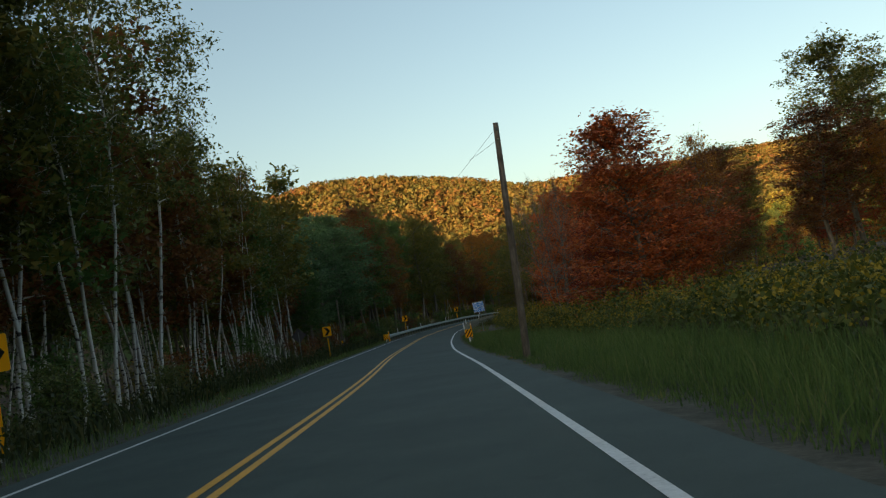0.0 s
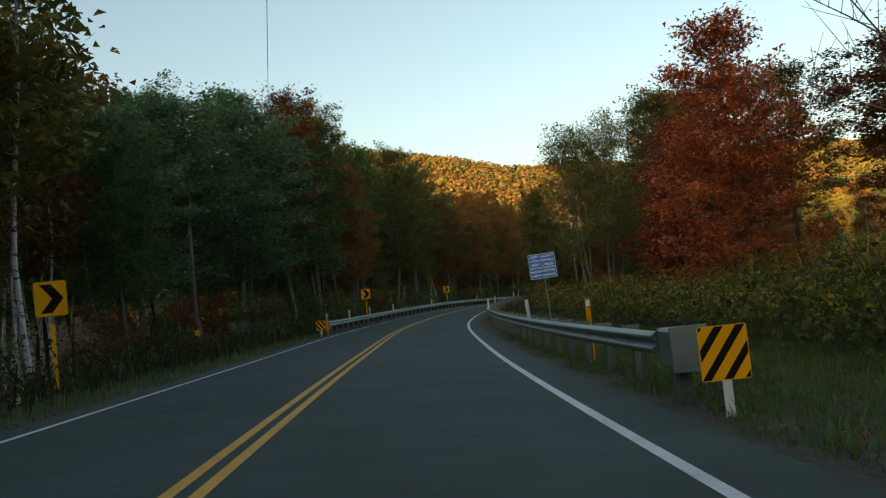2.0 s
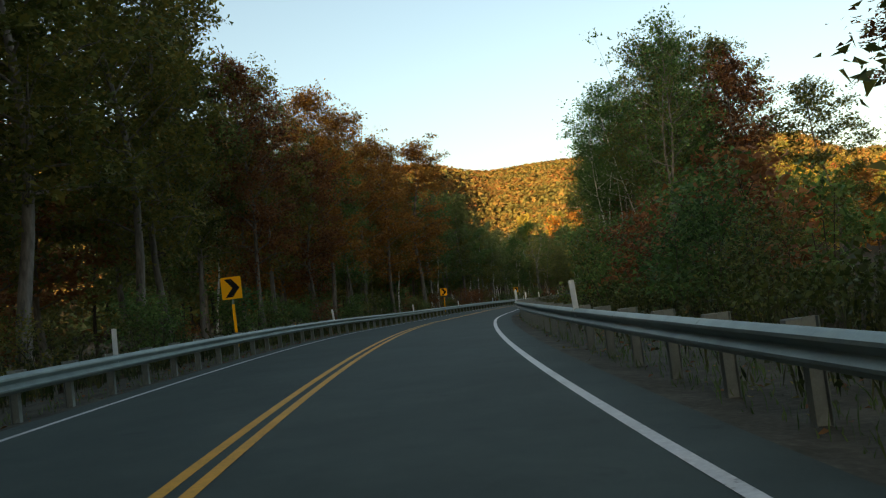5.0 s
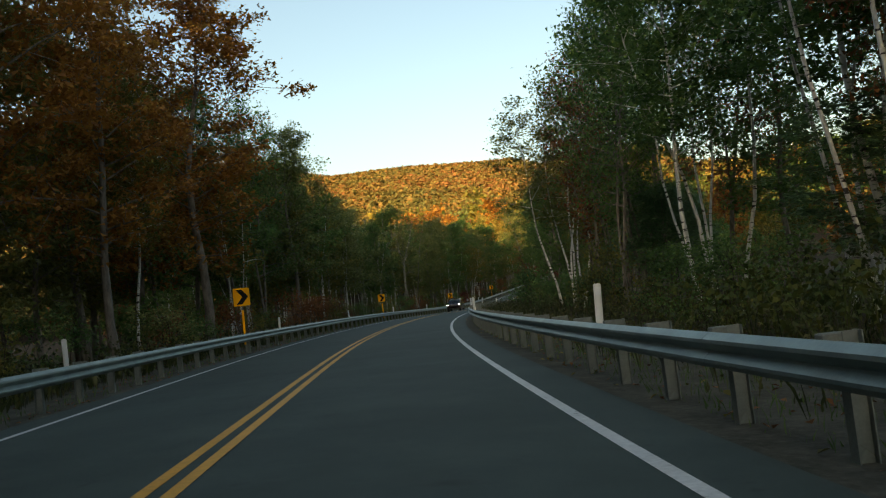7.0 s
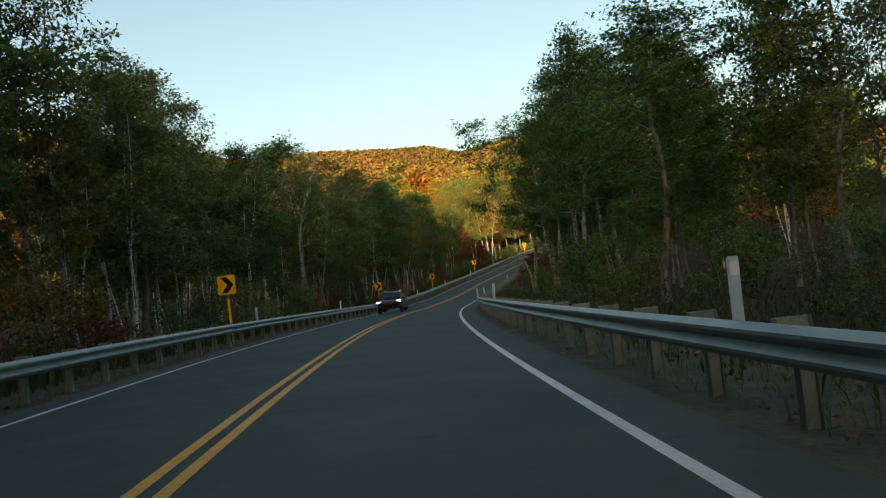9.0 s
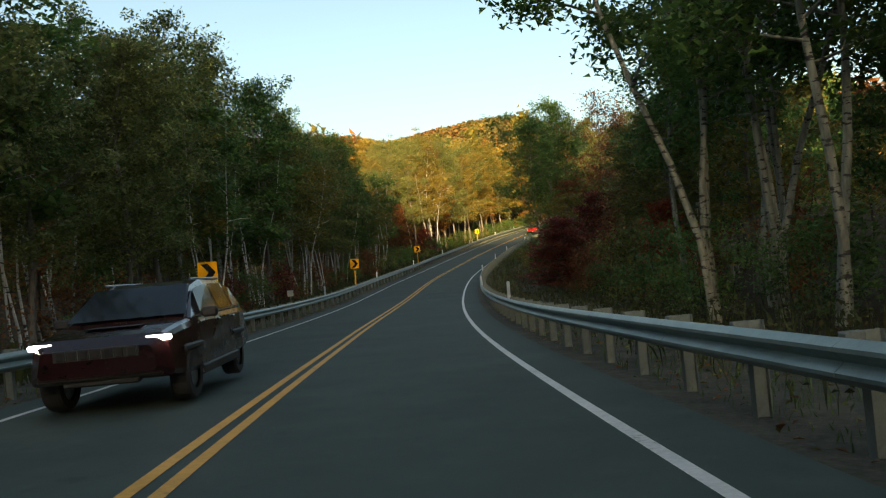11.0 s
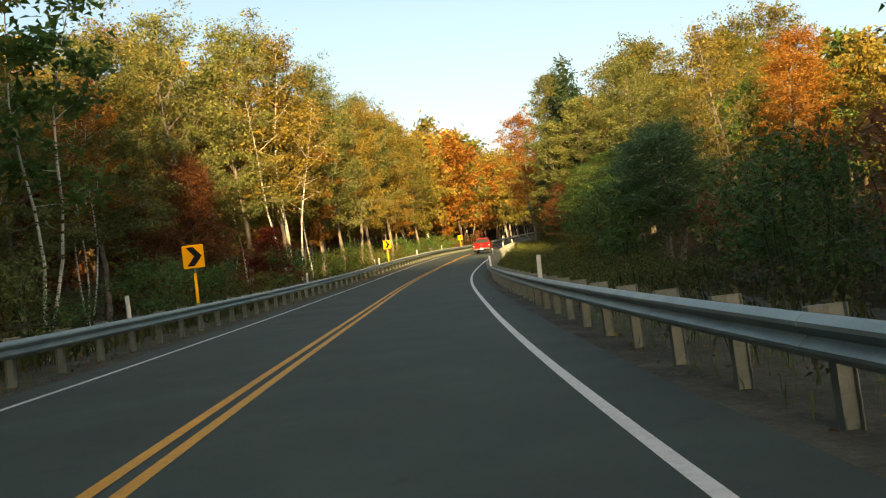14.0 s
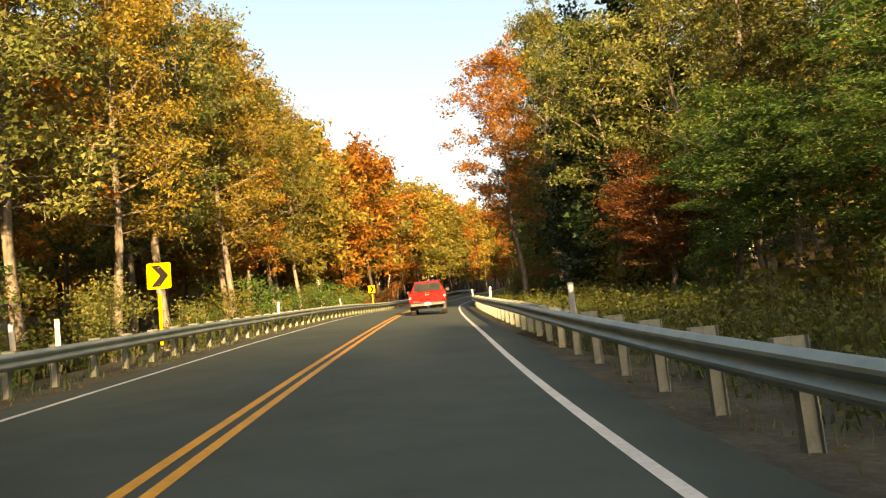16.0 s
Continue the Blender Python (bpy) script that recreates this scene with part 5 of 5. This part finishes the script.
def warning_back():
    """A diamond warning sign for the oncoming lane, seen from behind."""
    top = tagged(new("warning_sign"), "diamond road sign seen from its dark back", "road sign")
    bm = bmesh.new()
    d = 0.54
    outline(bm, [(0, 1.55), (d, 1.55 + d), (0, 1.55 + 2 * d), (-d, 1.55 + d)], 0.0, 0.006)
    part("panel", bm, M["dull_back"], top)
    bm = bmesh.new()
    box_bm(bm, 0.05, 0.04, 2.7, (0, -0.03, 1.0), 0.006)
    part("post", bm, M["post_steel"], top)
    stand(top, 60.0, -9.0, 0, -0.15)


warning_back()


def plate_on_post(s, lat, w, h, z0, mat, name, label):
    top = tagged(new(name), label, "road sign", "small roadside plates")
    bm = bmesh.new()
    slab(bm, w, h, 0.005, z0, 0, 0.02)
    part("plate", bm, M[mat], top)
    bm = bmesh.new()
    box_bm(bm, 0.04, 0.03, z0 + h + 0.3, (0, 0.025, (z0 + h - 0.3) / 2), 0.005)
    part("post", bm, M["post_steel"], top)
    stand(top, s, lat, 0, -0.1)


plate_on_post(288.4, -6.95, 0.30, 0.30, 0.95, "sign_back", "marker_plate", "small bare metal plate on a post")


def short_pole():
    top = tagged(new("guy_pole"), "thin grey wooden pole with a small yellow tag", "utility pole")
    V, F = [], []
    tube(V, F, [(0, 0, -0.5), (0, 0, 2.3), (0.03, 0, 4.7)], [0.075, 0.065, 0.055], 9)
    F.append(tuple(range(18, 27)))
    link_mesh("shaft", V, F, M["pole_wood"], top, smooth=True)
    bm = bmesh.new()
    box_bm(bm, 0.16, 0.012, 0.24, (0, -0.085, 1.0), 0.004)
    part("tag", bm, M["sign_yellow"], top, "small yellow tag")
    stand(top, 74.2, -8.05, 0, -0.12)


short_pole()


def utility_pole():
    top = tagged(new("utility_pole"), "slim weathered wooden pole, slightly leaning, beside the meadow", "utility pole")
    V, F = [], []
    H = 6.95
    tube(V, F, [(0, 0, -0.6), (0, 0, H * 0.5), (0, 0, H)], [0.115, 0.10, 0.08], 12)
    F.append(tuple(range(24, 36)))
    link_mesh("shaft", V, F, M["pole_wood"], top, smooth=True)
    for z in (6.75, 6.45):
        bm = bmesh.new()
        box_bm(bm, 0.06, 0.18, 0.06, (0, -0.02, z), 0.01)
        part("bracket", bm, M["post_steel"], top)
    bm = bmesh.new()
    box_bm(bm, 0.03, 0.04, 0.35, (-0.08, -0.02, 1.75), 0.008)
    part("tag", bm, M["sign_yellow"], top, "small yellow plastic tag")
    m = Matrix.Translation(at(24.4, 2.96, -0.1)) @ Matrix.Rotation(radians(2.0), 4, "Y") @ Matrix.Scale(UNIT, 4)
    top.matrix_basis = m
    return m


def cable(a, b, sag, r=0.006):
    n = 24
    pts = []
    for i in range(n + 1):
        u = i / n
        p = Vector(a).lerp(Vector(b), u)
        p.z -= sag * 4 * u * (1 - u)
        pts.append(p)
    V, F = [], []
    tube(V, F, pts, [r] * (n + 1), 5)
    ob = link_mesh("overhead_cable", V, F, M["wire"], smooth=True)
    tagged(ob, "black overhead cable crossing the road from the pole", "cable", "overhead cables")


pole = utility_pole()
cable(pole @ Vector((0, -0.1, 6.8)), at(100, -11.9, 4.8), 0.35)
cable(pole @ Vector((0, -0.1, 6.45)), pole @ Vector((-0.75, 3.6, 6.6)), 0.02)


# ---------------------------------------------------------------- vehicles
def ring(hw0, hw1, z0, z1, r=0.08):
    """A rounded trapezoid section, as (x, z)."""
    pts = []
    for sx, z, hw, sz in ((1, z0, hw0, 1), (1, z1, hw1, -1), (-1, z1, hw1, -1), (-1, z0, hw0, 1)):
        a = [(hw - r, z), (hw - r * 0.29, z + sz * r * 0.29), (hw, z + sz * r)]
        if (sx, sz) in ((1, -1), (-1, 1)):
            a.reverse()
        pts += [(sx * x, q) for x, q in a]
    return pts


def loft(bm, sections):
    """Skins over sections (y, ring)."""
    rows = [[bm.verts.new((x, y, z)) for x, z in pts] for y, pts in sections]
    n = len(rows[0])
    for a, b in zip(rows, rows[1:]):
        for i in range(n):
            bm.faces.new((a[i], a[(i + 1) % n], b[(i + 1) % n], b[i]))
    bm.faces.new(list(reversed(rows[0])))
    bm.faces.new(rows[-1])
    bmesh.ops.recalc_face_normals(bm, faces=bm.faces[:])


def lofted(name, sections, mat, parent, label=""):
    bm = bmesh.new()
    loft(bm, sections)
    return part(name, bm, mat, parent, label)


def pane(name, corners, mat, parent, label="", thick=0.006):
    """A flat plate through four corners, a little thick."""
    bm = bmesh.new()
    v = [bm.verts.new(c) for c in corners]
    bm.faces.new(v)
    bmesh.ops.solidify(bm, geom=bm.faces[:], thickness=thick)
    return part(name, bm, mat, parent, label)


def boxy(name, size, place, mat, parent, bev=0.01, label=""):
    bm = bmesh.new()
    box_bm(bm, *size, place, bev)
    return part(name, bm, mat, parent, label)


def wheel(parent, x, y, r, w):
    bm = bmesh.new()
    prof = [(r * 0.62, w / 2), (r * 0.93, w / 2), (r, w / 2 - 0.03), (r, -w / 2 + 0.03), (r * 0.93, -w / 2), (r * 0.62, -w / 2)]
    n = 24
    rows = []
    for q, o in prof:
        rows.append([bm.verts.new((x + o, y + q * math.cos(2 * math.pi * i / n), r + q * math.sin(2 * math.pi * i / n))) for i in range(n)])
    for a, b in zip(rows, rows[1:]):
        for i in range(n):
            bm.faces.new((a[i], a[(i + 1) % n], b[(i + 1) % n], b[i]))
    bmesh.ops.recalc_face_normals(bm, faces=bm.faces[:])
    t = part("wheel", bm, M["tyre"], parent, "black rubber tyre")
    bm = bmesh.new()
    bmesh.ops.create_cone(bm, segments=20, radius1=r * 0.62, radius2=r * 0.62, depth=w * 0.7, cap_ends=True,
                          matrix=Matrix.Translation((x, y, r)) @ Matrix.Rotation(radians(90), 4, "Y"))
    part("rim", bm, M["rim"], t, "grey alloy rim")
    for k in range(5):
        bm = bmesh.new()
        box_bm(bm, w * 0.78, 0.05, r * 0.55, (0, 0, r * 0.30), 0.01)
        bmesh.ops.transform(bm, matrix=Matrix.Translation((x, y, r)) @ Matrix.Rotation(radians(72 * k), 4, "X"), verts=bm.verts[:])
        part("spoke", bm, M["rim"], t)


def car_paint(name, color, coat=0.04):
    m, nt, b = material(name, 0.40, 0.0, 0.12)
    n = noise_tex(nt, 1.5, 4)
    nt.links.new(ramp(nt, n, [(0.3, tuple(c * 0.88 for c in color)), (0.7, color)]), b.inputs["Base Color"])
    b.inputs["Coat Weight"].default_value = coat
    b.inputs["Coat Roughness"].default_value = 0.12
    dust = noise_tex(nt, 6, 5)
    nt.links.new(ramp(nt, dust, [(0.3, (0.24, 0.24, 0.24)), (0.8, (0.40, 0.40, 0.40))]), b.inputs["Roughness"])
    return m


def car_glass(name):
    m, nt, b = material(name, 0.06, 0.0, 0.9)
    n = noise_tex(nt, 2.0, 3)
    nt.links.new(ramp(nt, n, [(0.3, (0.016, 0.022, 0.026)), (0.7, (0.030, 0.038, 0.043))]), b.inputs["Base Color"])
    return m


def lamp_glow(name, color, strength):
    m, nt, b = material(name, 0.3)
    b.inputs["Base Color"].default_value = (*color, 1)
    b.inputs["Emission Color"].default_value = (*color, 1)
    b.inputs["Emission Strength"].default_value = strength
    return m


M["red_paint"] = car_paint("red_car_paint", (0.22, 0.003, 0.006), 0.0)
M["maroon_paint"] = car_paint("dark_maroon_car_paint", (0.020, 0.004, 0.005), 1.0)
M["car_glass"] = car_glass("tinted_car_glass")
M["tyre"] = plain("tyre_rubber", (0.018, 0.018, 0.018), 0.85, 0, 0.3, 10, 0.2)
M["rim"] = plain("alloy_rim", (0.30, 0.30, 0.31), 0.35, 0.8, 0.15)
M["trim_black"] = plain("black_plastic_trim", (0.02, 0.02, 0.021), 0.6, 0, 0.2, 8)
M["bumper"] = plain("dark_bumper_metal", (0.07, 0.07, 0.075), 0.4, 0.6, 0.15)
M["chrome"] = plain("chrome", (0.62, 0.62, 0.62), 0.18, 1.0, 0.05)
M["tail_lens"] = plain("red_lens", (0.45, 0.015, 0.01), 0.2, 0, 0.08)
M["head_glow"] = lamp_glow("headlamp_lens", (1.0, 0.97, 0.9), 12.0)


def pickup(s, lat):
    """A red crew-cab pickup, its tail towards the camera; the middle of its rear bumper is the origin."""
    top = tagged(new("pickup_truck"), "red crew-cab pickup truck driving ahead in the lane", "pickup truck")
    P, K, G = M["red_paint"], M["trim_black"], M["car_glass"]
    lofted("front_body", [(3.95, ring(0.98, 0.97, 0.50, 1.16)), (4.9, ring(0.98, 0.95, 0.50, 1.17)), (5.55, ring(0.97, 0.90, 0.52, 1.12)), (5.80, ring(0.90, 0.84, 0.55, 1.02))], P, top)
    lofted("cab_body", [(1.95, ring(1.0, 0.985, 0.48, 1.24)), (3.0, ring(1.0, 0.985, 0.48, 1.23)), (3.94, ring(0.99, 0.975, 0.48, 1.20))], P, top)
    lofted("cab_roof", [(1.98, ring(0.93, 0.72, 1.22, 1.80, 0.09)), (2.25, ring(0.94, 0.75, 1.22, 1.87, 0.09)), (3.1, ring(0.94, 0.75, 1.22, 1.88, 0.09)),
                        (3.55, ring(0.93, 0.72, 1.20, 1.80, 0.09)), (4.15, ring(0.91, 0.82, 1.16, 1.22, 0.02))], P, top)
    for sx in (-1, 1):
        bed = boxy("bed_side", (0.09, 1.86, 0.62), (sx * 0.955, 1.0, 0.98), P, top, 0.03)
        boxy("rail_cap", (0.11, 1.84, 0.03), (sx * 0.955, 1.0, 1.305), K, bed, 0.008, "black bed rail cap")
        boxy("fender_flare", (0.05, 1.05, 0.14), (sx * 1.0, 1.18, 0.92), P, bed, 0.02)
    boxy("bed_floor", (1.84, 1.86, 0.06), (0, 1.0, 0.78), K, top, 0.01)
    boxy("underbody", (1.5, 5.0, 0.22), (0, 2.9, 0.46), K, top, 0.03)
    gate = boxy("tailgate", (1.82, 0.09, 0.58), (0, 0.10, 0.98), P, top, 0.025)
    boxy("emblem", (0.20, 0.02, 0.06), (0, 0.045, 1.09), M["chrome"], gate, 0.008, "plain bow-shaped metal emblem")
    boxy("handle", (0.26, 0.02, 0.05), (0, 0.048, 1.19), K, gate, 0.008)
    boxy("crease", (1.70, 0.02, 0.025), (0, 0.05, 0.84), P, gate, 0.006)
    boxy("model_badge", (0.36, 0.012, 0.03), (-0.62, 0.05, 0.77), M["chrome"], gate, 0.004, "plain badge bar")
    bump_ = boxy("rear_bumper", (1.92, 0.20, 0.20), (0, 0.0, 0.60), M["bumper"], top, 0.04, "dark metal step bumper")
    plate = boxy("number_plate", (0.32, 0.01, 0.16), (0, -0.105, 0.62), M["sign_white"], bump_, 0.003, "white number plate")
    boxy("bumper_step", (1.1, 0.16, 0.02), (0, 0.0, 0.705), K, bump_, 0.004)
    for sx in (-1, 1):
        lamp = boxy("tail_lamp", (0.14, 0.16, 0.44), (sx * 0.93, 0.12, 1.02), M["tail_lens"], top, 0.02, "red tail lamp")
        boxy("reversing_lens", (0.10, 0.01, 0.09), (sx * 0.93, 0.037, 0.98), M["sign_white"], lamp, 0.004)
        mir = boxy("mirror", (0.24, 0.12, 0.19), (sx * 1.12, 3.35, 1.30), K, top, 0.03, "black door mirror")
        pane("side_window", [(sx * 0.962, 2.15, 1.27), (sx * 0.958, 3.65, 1.26), (sx * 0.80, 3.35, 1.74), (sx * 0.805, 2.25, 1.76)], G, top, "dark side glass")
        for y in (1.98, 3.0):
            boxy("door_handle", (0.03, 0.18, 0.04), (sx * 1.0, y + 0.35, 1.12), K, top, 0.008)
        boxy("mud_flap", (0.26, 0.02, 0.30), (sx * 0.82, 0.72, 0.40), K, top, 0.004)
    pane("rear_window", [(-0.80, 1.955, 1.30), (0.80, 1.955, 1.30), (0.70, 1.968, 1.74), (-0.70, 1.968, 1.74)], M["rear_glass"], top, "pale reflecting rear window")
    boxy("high_brake_lamp", (0.36, 0.03, 0.04), (0, 1.965, 1.80), M["tail_lens"], top, 0.008)
    pane("windscreen", [(-0.84, 4.10, 1.24), (0.84, 4.10, 1.24), (0.70, 3.60, 1.78), (-0.70, 3.60, 1.78)], G, top, "windscreen", 0.008)
    boxy("exhaust", (0.07, 0.25, 0.07), (0.55, 0.15, 0.40), M["chrome"], top, 0.02)
    boxy("hitch", (0.10, 0.22, 0.10), (0, 0.02, 0.44), K, top, 0.01)
    for x in (-0.86, 0.86):
        for y in (1.18, 4.83):
            wheel(top, x, y, 0.405, 0.28)
    top.matrix_basis = Matrix.Translation(at(s, lat, 0.015)) @ Matrix.Rotation(radians(heading(s + 2.5)), 4, "Z") @ Matrix.Rotation(math.atan2((at(s + 4, 0) - at(s, 0)).z, 4.0 * UNIT), 4, "X")


def suv(s, lat):
    """A dark maroon five-door SUV coming the other way; built with its front towards -y."""
    top = tagged(new("suv"), "dark maroon SUV with lit headlamps in the oncoming lane", "car")
    P, K, G = M["maroon_paint"], M["trim_black"], M["car_glass"]
    lofted("body", [(0.0, ring(0.70, 0.66, 0.52, 0.86, 0.06)), (0.18, ring(0.86, 0.80, 0.42, 1.0, 0.08)), (0.7, ring(0.92, 0.86, 0.36, 1.08, 0.1)), (1.35, ring(0.93, 0.89, 0.34, 1.13, 0.1)),
                    (2.6, ring(0.93, 0.90, 0.34, 1.15, 0.1)), (3.9, ring(0.93, 0.89, 0.36, 1.16, 0.1)), (4.45, ring(0.90, 0.85, 0.44, 1.14, 0.1)), (4.62, ring(0.82, 0.76, 0.52, 1.05, 0.08))], P, top)
    lofted("greenhouse", [(1.15, ring(0.84, 0.76, 1.10, 1.14, 0.015)), (1.95, ring(0.87, 0.66, 1.12, 1.60, 0.07)), (2.5, ring(0.87, 0.68, 1.12, 1.68, 0.07)),
                          (3.7, ring(0.87, 0.66, 1.12, 1.66, 0.07)), (4.15, ring(0.85, 0.64, 1.12, 1.56, 0.07)), (4.50, ring(0.80, 0.70, 1.10, 1.16, 0.02))], P, top)
    pane("windscreen", [(-0.78, 1.14, 1.185), (0.78, 1.14, 1.185), (0.63, 1.89, 1.615), (-0.63, 1.89, 1.615)], G, top, "dark windscreen", 0.01)
    boxy("lower_grille", (1.50, 0.10, 0.20), (0, 0.10, 0.55), K, top, 0.03, "black lower bumper")
    boxy("skid_plate", (0.9, 0.12, 0.08), (0, 0.14, 0.42), K, top, 0.02)
    g = boxy("grille", (1.02, 0.05, 0.15), (0, 0.02, 0.80), K, top, 0.01, "dark grille with seven slots")
    for i in range(7):
        boxy("slot", (0.085, 0.03, 0.12), (-0.42 + i * 0.14, -0.005, 0.80), M["tyre"], g, 0.01)
        boxy("slot_frame", (0.015, 0.035, 0.13), (-0.35 + i * 0.14, -0.005, 0.80), M["chrome"], g, 0.004)
    boxy("number_plate", (0.31, 0.012, 0.15), (0, 0.04, 0.62), M["sign_white"], top, 0.003, "white number plate")
    boxy("bonnet_decal", (0.7, 0.5, 0.006), (0, 0.85, 1.095), K, top, 0.002, "matt black bonnet patch")
    for sx in (-1, 1):
        h = boxy("headlamp", (0.30, 0.10, 0.07), (sx * 0.70, 0.16, 0.93), M["head_glow"], top, 0.02, "lit slim headlamp")
        boxy("fog_lamp", (0.14, 0.04, 0.08), (sx * 0.70, 0.14, 0.68), M["chrome"], top, 0.02)
        boxy("mirror", (0.22, 0.10, 0.15), (sx * 1.0, 1.55, 1.17), K, top, 0.03, "black door mirror")
        boxy("sill", (0.06, 2.2, 0.14), (sx * 0.93, 2.3, 0.36), K, top, 0.02, "black sill cladding")
        boxy("roof_rail", (0.035, 1.7, 0.04), (sx * 0.60, 3.0, 1.685), M["rim"], top, 0.012, "silver roof rail")
        for ya, yb, za, zb in ((1.75, 2.55, 1.56, 1.63), (2.62, 3.45, 1.63, 1.62), (3.52, 4.05, 1.60, 1.54)):
            pane("side_window", [(sx * 0.885, ya - (0.28 if ya < 2 else 0), 1.18), (sx * 0.885, yb, 1.18), (sx * 0.715, yb - 0.02, zb - 0.03), (sx * 0.715, ya + (0.05 if ya < 2 else 0), za - 0.03)], G, top, "dark side glass")
        for y in (2.35, 3.3):
            boxy("door_handle", (0.03, 0.16, 0.035), (sx * 0.93, y, 1.02), P, top, 0.008)
        for y in (0.88, 3.58):
            boxy("wheel_arch", (0.05, 0.86, 0.10), (sx * 0.925, y, 0.74), K, top, 0.03, "black wheel-arch cladding")
    for x in (-0.80, 0.80):
        for y in (0.88, 3.58):
            wheel(top, x, y, 0.365, 0.24)
    top.matrix_basis = Matrix.Translation(at(s, lat, 0.02)) @ Matrix.Rotation(radians(heading(s + 2)), 4, "Z") @ Matrix.Diagonal((1.04, 1.04, 0.96, 1))


M["rear_glass"] = plain("sky_reflecting_glass", (0.10, 0.115, 0.12), 0.08, 0.4, 0.1)
pickup(405.8, -0.05)
suv(256.6, -3.45)
